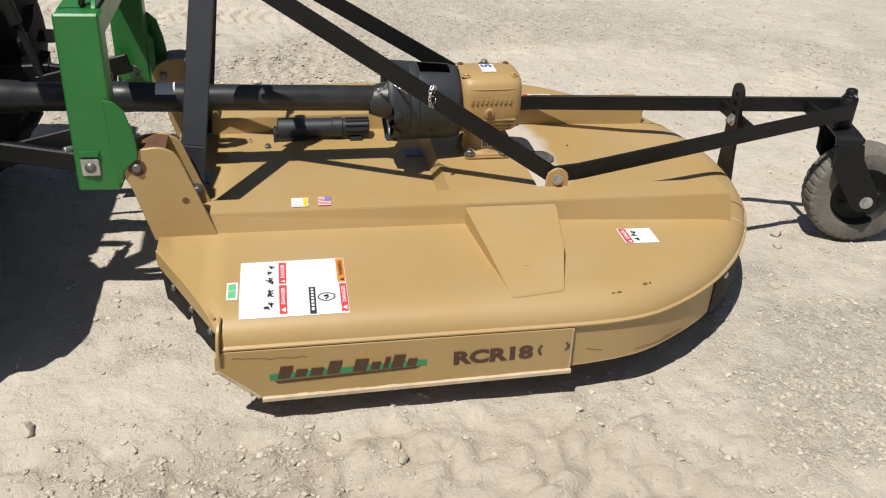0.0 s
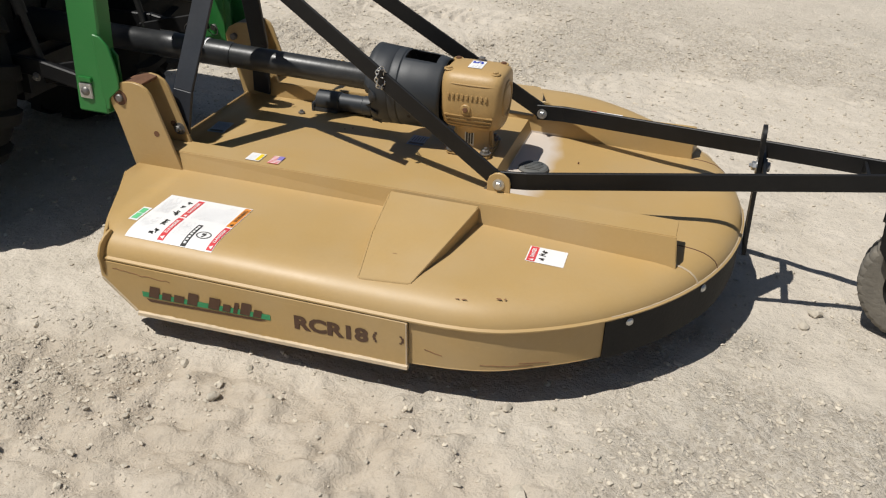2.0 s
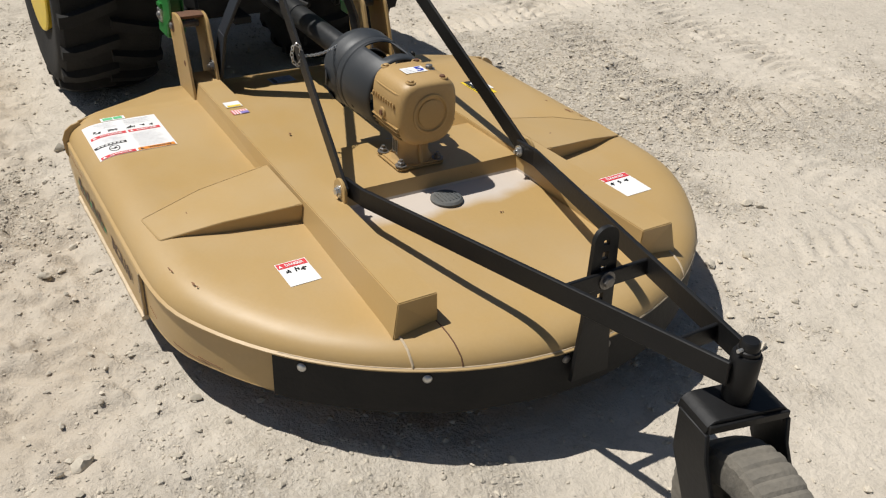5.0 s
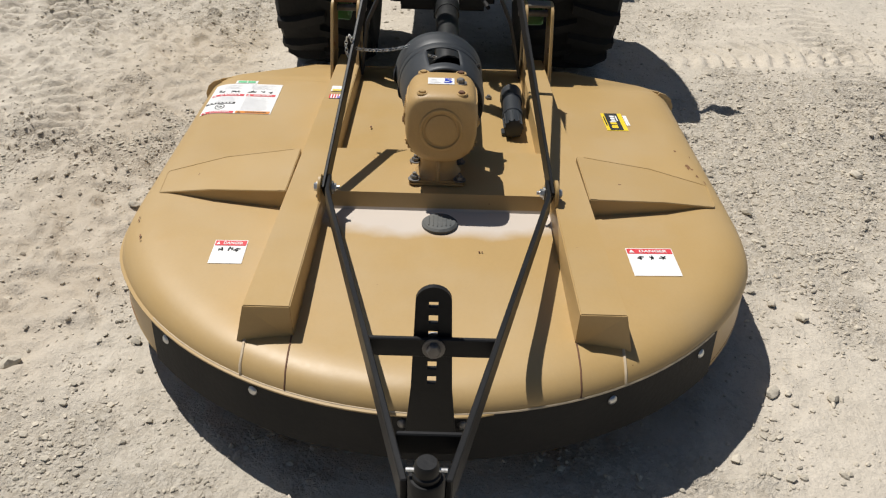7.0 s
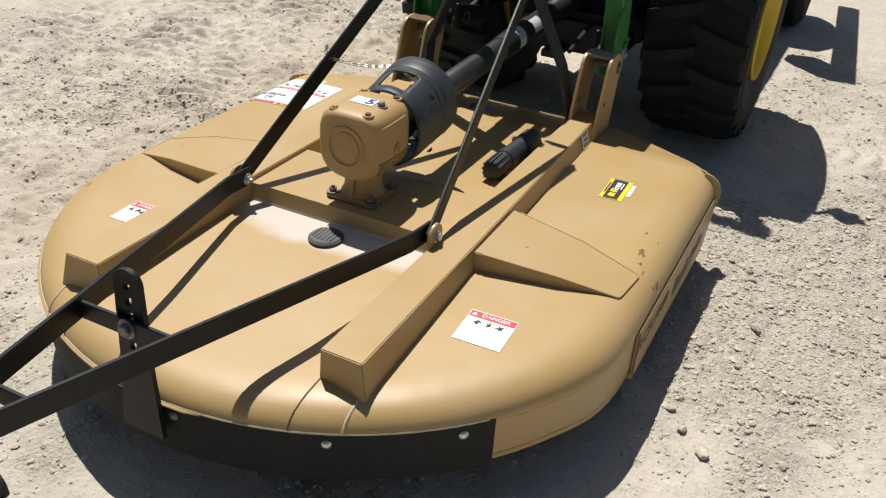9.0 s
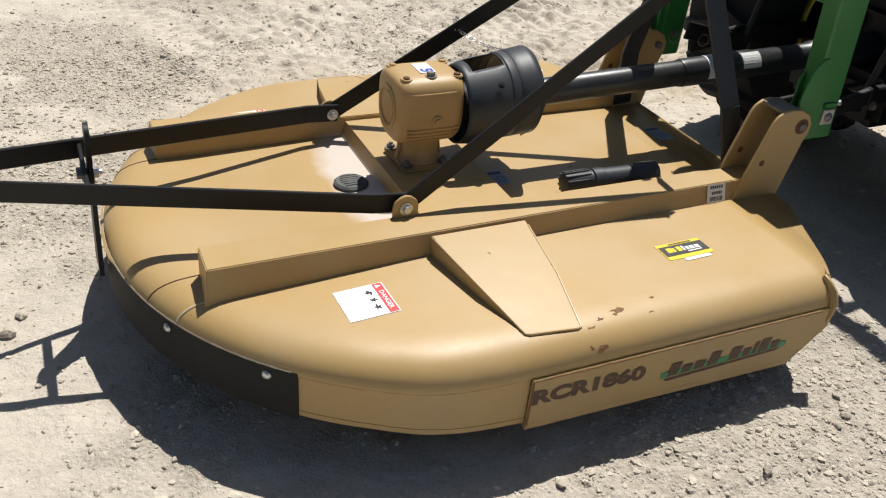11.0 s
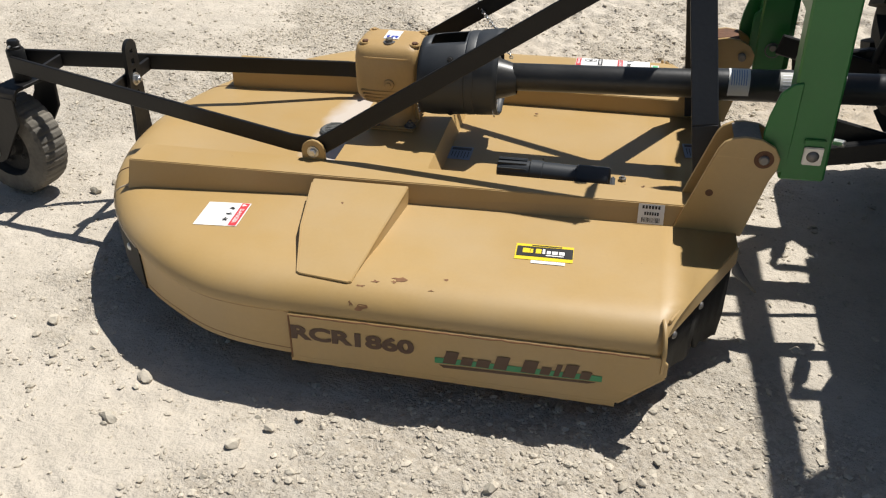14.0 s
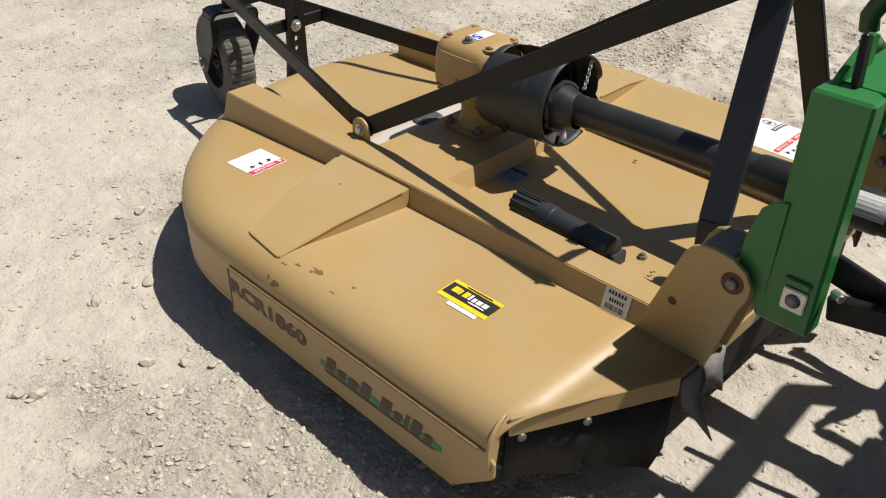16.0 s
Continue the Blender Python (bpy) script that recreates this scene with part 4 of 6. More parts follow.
def build_gearbox():
    """A barrel-sided casting: flat lid, round belly, big rounded ends."""
    bm = bmesh.new()
    cy, cz = GBX["cy"], GBX["cz"]
    rows = []
    for x, k in ((0.050, 0.72), (0.052, 0.80), (0.058, 0.90), (0.068, 0.965), (0.082, 0.99), (0.110, 1.0), (0.170, 1.0), (0.196, 0.985), (0.211, 0.955), (0.221, 0.90), (0.227, 0.82), (0.2295, 0.72)):
        row = []
        for j in range(48):
            t = 2 * math.pi * j / 48
            c, q = math.cos(t), math.sin(t)
            p = 2 / 3.9 if q > 0 else 2 / 2.6
            u, v = math.copysign(abs(c) ** p, c), math.copysign(abs(q) ** p, q)
            kz = 1 - (1 - k) * (0.62 if q > 0 else 1.0)
            row.append(bm.verts.new((x, cy + GBX["hw"] * k * u, cz + GBX["hh"] * kz * v)))
        rows.append(row)
    for r0, r1 in zip(rows, rows[1:]):
        for j in range(48):
            bm.faces.new((r0[j], r0[(j + 1) % 48], r1[(j + 1) % 48], r1[j]))
    bm.faces.new(rows[0])
    bm.faces.new(rows[-1])
    body = part("gearbox", bm, M_CAST, mower, "tan painted cast gearbox with a round rear cap", angle=50)
    bm = bmesh.new()
    turned(bm, [(0, 0.066), (0.012, 0.057), (0.030, 0.051), (0.055, 0.050), (0.070, 0.054), (0.082, 0.064)], (0.136, -0.002, 0.430), (0.136, -0.002, 0.34), 28)
    part("gearbox_neck", bm, M_CAST, body, angle=50)
    for sx_ in (-1, 1):
        bm = bmesh.new()
        prism(bm, [(0.048, 0.348), (0.066, 0.348), (0.058, 0.405), (0.046, 0.418)], Matrix.Translation((0.136, -0.002, 0)) @ Matrix.Diagonal((sx_, 1, 1, 1)) @ XZ, 0.012, 0.003)
        part("neck_web", bm, M_CAST, body)
    bm = bmesh.new()
    box(bm, (0.138, -0.004, 0.3435), (0.134, 0.150, 0.014), bevel=0.005)
    part("mounting_flange", bm, M_CAST, body)
    for x in (0.086, 0.190):
        for y in (-0.064, 0.056):
            bm = bmesh.new()
            hexbolt(bm, (x, y, 0.350), (0, 0, 1), 0.011, 0.010, stud=0.006)
            part("bolt", bm, M_STEEL, body)
    # rear cap: a raised ring and a dished plate
    bm = bmesh.new()
    turned(bm, [(0, 0.056), (0.004, 0.0555), (0.006, 0.053), (0.006, 0.049), (0.002, 0.047), (0.001, 0.040), (0.004, 0.039), (0.005, 0.036), (0.0055, 0.004)], (0.2280, cy, 0.506), (0.26, cy, 0.506), 40)
    part("rear_cap", bm, M_CAST, body, "round pressed cap in a raised ring")
    # lid seam, corner bolts in their pockets
    bm = bmesh.new()
    for z0, dz in ((0.5615, 0.0022),):
        n = 40
        vs = []
        for j in range(n):
            t = 2 * math.pi * j / n
            u, v = math.copysign(abs(math.cos(t)) ** 0.45, math.cos(t)), math.copysign(abs(math.sin(t)) ** 0.45, math.sin(t))
            vs.append((0.1395 + 0.0885 * u, cy + (box_half(z0) + 0.0006) * v, z0))
        tube_path(bm, vs + vs[:1], dz, 6)
    part("lid_seam", bm, M_CAST, body)
    for x in (0.066, 0.203):
        for y in (-0.046, 0.052):
            bm = bmesh.new()
            ring(bm, (x, y, 0.5905), (0, 0, 1), 0.0125, 0.0032, 18, 6)
            part("lid_bolt", bm, M_CAST, body)
            bm = bmesh.new()
            hexbolt(bm, (x, y, 0.590), (0, 0, 1), 0.0085, 0.0075, washer=False)
            part("lid_bolt", bm, M_RUST if y > 0 else M_CAST, body)
    bm = bmesh.new()
    hexbolt(bm, (0.137, 0.050, 0.592), (0, 0, 1), 0.0105, 0.010)
    part("vent_plug", bm, M_STEEL, body, "dull steel breather plug")
    # cooling ribs, boss and raised figures on both sides
    for sgn in (-1, 1):
        for k in range(4):
            z = 0.468 - k * 0.0115
            bm = bmesh.new()
            box(bm, (0.1385, cy + sgn * (box_half(z) - 0.005), z), (0.146 - 0.006 * k, 0.016, 0.0050), bevel=0.0020)
            part("cooling_rib", bm, M_CAST, body)
        ys = cy + sgn * box_half(0.492)
        bm = bmesh.new()
        rod(bm, (0.131, ys - sgn * 0.006, 0.490), (0.131, ys + sgn * 0.005, 0.490), 0.015, 18, chamfer=0.002)
        part("oil_boss", bm, M_CAST, body)
        bm = bmesh.new()
        hexbolt(bm, (0.131, ys + sgn * 0.004, 0.490), (0, sgn, 0), 0.008, 0.005, washer=False)
        part("oil_plug", bm, M_RUST if sgn < 0 else M_CAST, body)
        if sgn < 0:
            for k in range(9):
                bm = bmesh.new()
                box(bm, (0.078 + k * 0.0140, ys - 0.0012, 0.527), (0.0085, 0.005, 0.015), bevel=0.0016)
                part("cast_bar", bm, M_CAST, body)
    # label on the lid
    bm = bmesh.new()
    m = Matrix.Translation((0.137, 0.000, 0.5972)) @ Matrix.Rotation(radians(90), 4, "Z")
    sheet(bm, m, -0.034, -0.021, 0.034, 0.021, 0.0, 0)
    lettering(bm, "5", m @ Matrix.Translation((0.018, 0.001, 0.0008)), 0.032, 1, bold=0.03, width=0.022)
    for k in range(3):
        sheet(bm, m, -0.028, -0.012 + k * 0.009, 0.000 - 0.006 * k, -0.0085 + k * 0.009, 0.0008, 2)
    part("gearbox_label", bm, [I_WHITE, I_BLUE, I_GREY], body, "white label with a blue figure 5")
    bm = bmesh.new()
    m = Matrix.Translation((0.136, -0.0535, 0.388)) @ XZ
    sheet(bm, m, -0.014, -0.024, 0.014, 0.024, 0, 0)
    for k in range(3):
        sheet(bm, m, -0.010 + k * 0.008, -0.018, -0.005 + k * 0.008, 0.018, 0.0008, 1)
    part("neck_label", bm, [I_WORN, I_BLACK], body, "small worn white label")
    return body


build_gearbox()


def build_bell():
    """Plastic driveline guard: a drum with a hand hole on top, two grooves and a broken front lip."""
    bm = bmesh.new()
    cx, cy, cz, seg = 0.050, 0.012, 0.498, 64
    prof = [(0.0, 0.108), (0.012, 0.110), (0.030, 0.114), (0.052, 0.116), (0.076, 0.1165), (0.100, 0.117), (0.130, 0.1175), (0.134, 0.1162), (0.138, 0.1190), (0.158, 0.1192), (0.162, 0.1175), (0.166, 0.1197), (0.190, 0.1205), (0.214, 0.1215), (0.232, 0.1225)]
    prof = [(d * 0.93, r * 0.96) for d, r in prof]
    rs = random.Random(3)
    rings = []
    for i, (d, r) in enumerate(prof):
        row = []
        for k in range(seg):
            t = 2 * math.pi * k / seg
            dd = d
            if i == len(prof) - 1:
                dd += 0.006 * noise.noise(Vector((math.cos(t) * 2, math.sin(t) * 2, 5)))
                if 2.9 < t < 4.2:
                    dd -= 0.035 * abs(math.sin((t - 2.9) * 6)) + rs.uniform(0, 0.008)
            flare = d / 0.216                      # the lip stands out of round towards the near side
            row.append(bm.verts.new((cx - dd, cy - 0.020 * flare + r * (1 + 0.08 * flare) * math.cos(t), cz - 0.005 + dd * 0.07 + r * math.sin(t))))
        rings.append(row)
    for i in range(len(prof) - 1):
        for k in range(seg):
            t = (k + 0.5) / seg * 360
            if 2 <= i <= 5 and 66 < t < 112:
                continue
            bm.faces.new((rings[i][k], rings[i][(k + 1) % seg], rings[i + 1][(k + 1) % seg], rings[i + 1][k]))
    ob = part("driveline_guard", bm, M_PLAST, mower, "dark plastic guard drum with a hand hole and a broken lip", angle=30)
    ob.modifiers.new("thickness", "SOLIDIFY").thickness = 0.004
    # coupling inside
    bm = bmesh.new()
    turned(bm, [(0, 0.055), (0.05, 0.055), (0.05, 0.042), (0.10, 0.042), (0.10, 0.046), (0.14, 0.046), (0.18, 0.036)], (0.036, 0.015, 0.495), (-0.2, 0.015, 0.495), 20)
    part("universal_joint", bm, M_DARKS, mower, "dark greasy joint inside the guard")
    for a in (40, 205, 320):
        t = radians(a)
        bm = bmesh.new()
        hexbolt(bm, (-0.04, cy + 0.116 * math.cos(t), cz + 0.116 * math.sin(t)), (0, math.cos(t), math.sin(t)), 0.006, 0.004)
        part("guard_screw", bm, M_DARKS, ob)
    # chewed pale rim of the shaft cone
    bm = bmesh.new()
    pts = []
    for k in range(25):
        t = 2 * math.pi * k / 24
        r = 0.062 + 0.010 * noise.noise(Vector((math.cos(t) * 3, math.sin(t) * 3, 2)))
        pts.append((-0.150 + 0.012 * noise.noise(Vector((math.cos(t) * 4, math.sin(t) * 4, 9))), 0.019 + r * math.cos(t), 0.498 + r * math.sin(t)))
    tube_path(bm, pts, 0.006, 6)
    turned(bm, [(0, 0.058), (0.03, 0.050), (0.06, 0.040)], (-0.150, 0.019, 0.498), (-0.4, 0.019, 0.498), 20, caps=False)
    part("shaft_cone", bm, M_TUBE, mower, "chewed plastic cone at the end of the drive shaft")
    bm = bmesh.new()
    vs = []
    for a, b, c in ((-25, 10, 0.0), (-55, -32, 0.01)):
        t0, t1 = radians(a - 90 + 40), radians(b - 90 + 40)
        vs = [(-0.150, 0.012 + 0.06 * math.cos(t0), 0.498 + 0.06 * math.sin(t0)), (-0.150, 0.012 + 0.110 * math.cos(t0), 0.498 + 0.110 * math.sin(t0)), (-0.152, 0.012 + 0.104 * math.cos(t1), 0.498 + 0.104 * math.sin(t1))]
        add_mesh(bm, vs, [(0, 1, 2)])
    ob2 = part("broken_plastic", bm, I_WHITE, ob, "pale broken inner plastic")
    ob2.modifiers.new("thickness", "SOLIDIFY").thickness = 0.003


build_bell()

bm = bmesh.new()
A, B = Vector((-0.17, 0.018, 0.505)), Vector((-1.46, 0.014, 0.546))
n = (B - A).length
turned(bm, [(0, 0.030), (0.02, 0.034), (0.03, 0.0375), (0.50, 0.0375), (0.505, 0.0375)], A, B, 28)
shaft = part("drive_shaft", bm, M_TUBE, mower, "scuffed black plastic-sleeved drive shaft")
bm = bmesh.new()
turned(bm, [(0.50, 0.040), (0.51, 0.0415), (0.60, 0.0415), (0.70, 0.0415), (0.71, 0.043), (0.76, 0.043), (0.765, 0.040), (0.99, 0.040), (1.0, 0.045), (1.12, 0.050), (1.26, 0.052)], A, B, 28)
part("outer_sleeve", bm, M_TUBE, shaft)


def shaft_patch(bm, d0, d1, a0, a1, r, mat=0, n=16):
    """A label wrapped round part of the drive shaft."""
    vs = []
    for k in range(n + 1):
        t = radians(a0 + (a1 - a0) * k / n)
        for d in (d0, d1):
            p = A.lerp(B, d / (B - A).length)
            vs.append((p.x, p.y + r * math.cos(t), p.z + r * math.sin(t)))
    add_mesh(bm, vs, [(2 * k, 2 * k + 1, 2 * k + 3, 2 * k + 2) for k in range(n)], mat)


bm = bmesh.new()
shaft_patch(bm, 0.584, 0.636, -20, 150, 0.0421)
part("shaft_label", bm, I_WHITE, shaft, "white wrapped warning label with blue print", angle=60)
for k in range(7):
    bm = bmesh.new()
    shaft_patch(bm, 0.590 + 0.006 * k, 0.5922 + 0.006 * k, 20, 85, 0.0425)
    part("print_line", bm, I_PALEB, shaft, angle=60)
bm = bmesh.new()
shaft_patch(bm, 0.708, 0.776, 5, 75, 0.0437)
part("shaft_label", bm, I_WORN, shaft, "worn pale label on the shaft sleeve", angle=60)
for k in range(5):
    bm = bmesh.new()
    shaft_patch(bm, 0.714, 0.764 - 0.006 * (k % 2), 14 + 11 * k, 18 + 11 * k, 0.0441, 0, 2)
    part("print_line", bm, I_GREY, shaft, angle=60)

# document tube lying on the deck beside the far rib
bm = bmesh.new()
TA, TB = Vector((-0.190, 0.228, 0.330)), Vector((-0.515, 0.238, 0.327))
turned(bm, [(0, 0.020), (0.003, 0.027), (0.085, 0.029), (0.088, 0.033), (0.118, 0.033), (0.121, 0.0305), (0.205, 0.0305), (0.208, 0.0345), (0.288, 0.0345), (0.292, 0.030), (0.294, 0.012)], TA, TB, 28)
tube = part("manual_holder", bm, M_PLAST, mower, "black plastic tube for the manual with a ribbed cap")
for k in range(12):
    t = 2 * math.pi * k / 12
    bm = bmesh.new()
    box(bm, (-0.23, 0.2275 + 0.0285 * math.cos(t), 0.331 + 0.0285 * math.sin(t)), (0.075, 0.004, 0.004))
    part("grip_rib", bm, M_PLAST, tube)
bm = bmesh.new()
box(bm, (-0.445, 0.235, 0.302), (0.085, 0.060, 0.020), bevel=0.004)
box(bm, (-0.490, 0.236, 0.306), (0.012, 0.066, 0.036), bevel=0.003)
part("holder_saddle", bm, M_PLAST, tube)
bm = bmesh.new()
box(bm, (-0.235, 0.224, 0.300), (0.04, 0.06, 0.010), bevel=0.002)
part("holder_saddle", bm, M_PLAST, tube)
bm = bmesh.new()
hexbolt(bm, (-0.515, 0.165, TOP), (0, 0, 1), 0.011, 0.009, washer=False, stud=0.004)
part("bolt", bm, M_STEEL, mower)

# mast legs: foot, bend, head
LEGS = {-1: (Vector((-0.715, -0.283, 0.305)), Vector((-0.692, -0.258, 0.49)), Vector((-0.633, -0.046, 0.95))),
        1: (Vector((-0.722, 0.283, 0.305)), Vector((-0.694, 0.236, 0.50)), Vector((-0.632, 0.026, 0.95)))}
# ---------------------------------------------------------------- hitch arms, A-frame, braces
ARM_OUT, ARM_IN = 0.385, 0.295
ARM = [(-0.800, 0.286), (-0.640, 0.286), (-0.716, 0.512), (-0.728, 0.530), (-0.748, 0.541), (-0.772, 0.545), (-0.808, 0.541), (-0.838, 0.524), (-0.853, 0.498), (-0.851, 0.470), (-0.838, 0.440)]
for sgn in (-1, 1):
    for y, name in ((ARM_OUT, "outer_arm"), (ARM_IN, "inner_arm")):
        bm = bmesh.new()
        prism(bm, ARM, in_xz(sgn * y), 0.0105, 0.0015)
        arm = part(name, bm, M_TAN, mower, "tan hitch arm plate with a rounded head")
        # solid rust-dark disc stands in for the shaded inside of the hole
        bm = bmesh.new()
        rod(bm, (-0.712, sgn * y - 0.0062, 0.398), (-0.712, sgn * y + 0.0062, 0.398), 0.009, 14)
        part("arm_hole", bm, M_RUST, arm, "rusty disc for an empty pin hole and its dark inside")
        if name == "outer_arm":
            # dark disc paints the shaded recess round the pin
            bm = bmesh.new()
            rod(bm, (-0.818, sgn * (y + 0.004), 0.494), (-0.818, sgn * (y + 0.0065), 0.494), 0.022, 20)
            part("pin_hole", bm, M_RUST, arm)
            bm = bmesh.new()
            rod(bm, (-0.818, sgn * (y - 0.112), 0.494), (-0.818, sgn * (y + 0.014), 0.494), 0.0115, 16, chamfer=0.003)
            part("lower_pin", bm, M_STEEL, mower, "dull steel hitch pin")
        elif sgn < 0:
            bm = bmesh.new()
            hexbolt(bm, (-0.692, sgn * (y + 0.006), 0.385), (0, sgn, 0), 0.012, 0.010, stud=0.006)
            part("bolt", bm, M_STEEL, mower)
    bm = bmesh.new()
    pts = [(-0.745, 0.541), (-0.775, 0.546), (-0.806, 0.542), (-0.806, 0.532), (-0.775, 0.536), (-0.748, 0.531)]
    prism(bm, pts, in_xz(sgn * (ARM_OUT + ARM_IN) / 2), 0.080, 0.001)
    part("arm_strap", bm, M_RUST if sgn < 0 else M_DUSTY, mower, "rusty steel strap between the arm plates" if sgn < 0 else "dusty steel strap between the arm plates")
    # A-frame leg
    foot, knee, head = LEGS[sgn]
    bm = bmesh.new()
    side = Vector((1, 0, 0))
    bar(bm, foot, knee, 0.063, 0.012, up=side, bevel=0.002, extra=0.002)
    bar(bm, knee, head, 0.063, 0.012, up=side, bevel=0.002)
    part("mast_leg", bm, M_BLUEB, mower, "flat black steel mast leg")
    # brace from the mast head to the deck lug
    bm = bmesh.new()
    bar(bm, (0.290, sgn * 0.289, 0.372), (-0.640, sgn * 0.172, 0.960 - sgn * 0.012), 0.048, 0.009, bevel=0.002, extra=0.03)
    bar(bm, (-0.640, sgn * 0.172, 0.960 - sgn * 0.012), (-0.668, sgn * 0.07, 1.01), 0.048, 0.009, bevel=0.002)
    part("mast_brace", bm, M_BLACK, mower, "long flat black brace")
    # lug and bolt where braces meet the rib
    bm = bmesh.new()
    pts = [(0.258, 0.335), (0.322, 0.335), (0.322, 0.376), (0.317, 0.391), (0.303, 0.402), (0.290, 0.405), (0.277, 0.402), (0.263, 0.391), (0.258, 0.376)]
    prism(bm, pts, in_xz(sgn * 0.301), 0.009, 0.0015)
    part("brace_lug", bm, M_TAN, deck, "small tan lug welded to the rib")
    bm = bmesh.new()
    hexbolt(bm, (0.290, sgn * 0.3055, 0.372), (0, sgn, 0), 0.0105, 0.009)
    hexbolt(bm, (0.290, sgn * 0.271, 0.372), (0, -sgn, 0), 0.0105, 0.008, stud=0.008)
    rod(bm, (0.290, sgn * 0.27, 0.372), (0.290, sgn * 0.31, 0.372), 0.007, 10)
    part("brace_bolt", bm, M_ZINC, mower)
    # tail arm
    bm = bmesh.new()
    bar(bm, (0.275, sgn * 0.278, 0.374), (0.36, sgn * 0.274, 0.380), 0.050, 0.010, bevel=0.002, extra=0.006)
    bar(bm, (0.36, sgn * 0.274, 0.380), (1.335, sgn * 0.033 - 0.008, 0.440), 0.050, 0.011, bevel=0.002, extra=0.004)
    part("tail_arm", bm, M_BLACK, mower, "flat black arm running to the tail wheel")

# mast head
bm = bmesh.new()
rod(bm, (-0.640, -0.075, 1.02), (-0.640, 0.06, 1.02), 0.016, 14)
box(bm, (-0.640, 0.034, 0.985), (0.09, 0.012, 0.12), bevel=0.004)
box(bm, (-0.640, -0.054, 0.985), (0.09, 0.012, 0.12), bevel=0.004)
part("mast_head", bm, M_BLACK, mower)

# slotted height plate, cross bar, pivot, fork and wheel at the tail
bm = bmesh.new()
lean = Matrix.Translation((0.955, -0.004, 0.372)) @ Matrix.Rotation(radians(-2), 4, "Y") @ Matrix(((0, 0, 1, 0), (1, 0, 0, 0), (0, 1, 0, 0), (0, 0, 0, 1)))
# plate built as two rails with rungs between the slots
zs = [(-0.045 + 0.0335 * k) for k in range(6)]
prism(bm, [(-0.054, -0.215), (0.054, -0.215), (0.040, -0.065), (-0.040, -0.065)], lean, 0.011, 0.0)
for s2 in (-1, 1):
    prism(bm, [(s2 * 0.0085, -0.0655), (s2 * 0.040, -0.0655), (s2 * 0.033, 0.13), (s2 * 0.0085, 0.13)], lean, 0.011, 0.0)
for k in range(6):
    prism(bm, [(-0.009, zs[k] - 0.0205), (0.009, zs[k] - 0.0205), (0.009, zs[k] - 0.0050), (-0.009, zs[k] - 0.0050)], lean, 0.0108, 0.0)
cap = [(0.033 * math.cos(math.pi * k / 12), 0.13 + 0.030 * math.sin(math.pi * k / 12)) for k in range(13)]
prism(bm, cap, lean, 0.011, 0.0)
part("height_plate", bm, M_BLACK, mower, "black slotted height plate with a rounded top")
bm = bmesh.new()
bar(bm, (0.966, -0.132, 0.412), (0.966, 0.118, 0.412), 0.040, 0.010)
part("cross_bar", bm, M_BLACK, mower)
bm = bmesh.new()
hexbolt(bm, (0.9705, -0.002, 0.412), (1, 0, 0), 0.014, 0.010)
height_bolt = part("height_bolt", bm, M_STEEL, mower, "dull zinc height adjusting bolt")
bm = bmesh.new()
hexbolt(bm, (0.949, -0.002, 0.410), (-1, 0, 0), 0.013, 0.012, stud=0.006)
part("nut", bm, M_ZINC, height_bolt)
bm = bmesh.new()
bar(bm, (1.225, -0.058, 0.430), (1.225, 0.058, 0.430), 0.040, 0.009)
part("cross_bar", bm, M_BLACK, mower)
PX, PY = 1.340, -0.008                          # caster pivot
bm = bmesh.new()
turned(bm, [(0, 0.026), (0.004, 0.0275), (0.096, 0.0275), (0.100, 0.025)], (PX, PY, 0.378), (PX, PY, 0.6), 24)
pivot = part("pivot_tube", bm, M_BLACK, mower)
bm = bmesh.new()
turned(bm, [(0, 0.021), (0.008, 0.021), (0.010, 0.0185), (0.022, 0.0185), (0.027, 0.015)], (PX, PY, 0.478), (PX, PY, 0.6), 20)
part("pivot_cap", bm, M_BLACK, pivot)
bm = bmesh.new()
rod(bm, (PX, PY - 0.030, 0.490), (PX, PY + 0.030, 0.490), 0.0035, 8)
part("split_pin", bm, M_ZINC, pivot)

HEAD = radians(-12)
wdir, waxis = Vector((math.cos(HEAD), math.sin(HEAD), 0)), Vector((-math.sin(HEAD), math.cos(HEAD), 0))
WR = 0.174
WC = Vector((PX, PY, WR - 0.028)) + wdir * 0.112


def along(u, v, z):
    """A point by its way forward and sideways of the wheel's centre."""
    p = WC + wdir * u + waxis * v
    return Vector((p.x, p.y, z))


def wheel_plane(v):
    m = Matrix((wdir, Vector((0, 0, 1)), wdir.cross(Vector((0, 0, 1))))).transposed().to_4x4()
    return Matrix.Translation(along(0, v, 0)) @ m


# bent yoke: a top plate with rounded shoulders, an apron and two broad legs
hw, top_z = 0.092, 0.376
bm = bmesh.new()
prof = [(-hw, top_z - 0.030), (-hw + 0.004, top_z - 0.012), (-hw + 0.016, top_z - 0.002), (-hw + 0.03, top_z), (hw - 0.03, top_z), (hw - 0.016, top_z - 0.002), (hw - 0.004, top_z - 0.012), (hw, top_z - 0.030)]
prof += [(v * 0.9, z - 0.011) for v, z in reversed(prof)]
m = Matrix((waxis, Vector((0, 0, 1)), waxis.cross(Vector((0, 0, 1))))).transposed().to_4x4()
prism(bm, prof, Matrix.Translation(along(-0.110, 0, 0)) @ m, 0.086, 0.0015)
fork = part("tail_fork", bm, M_BLACK, mower, "black steel caster fork")
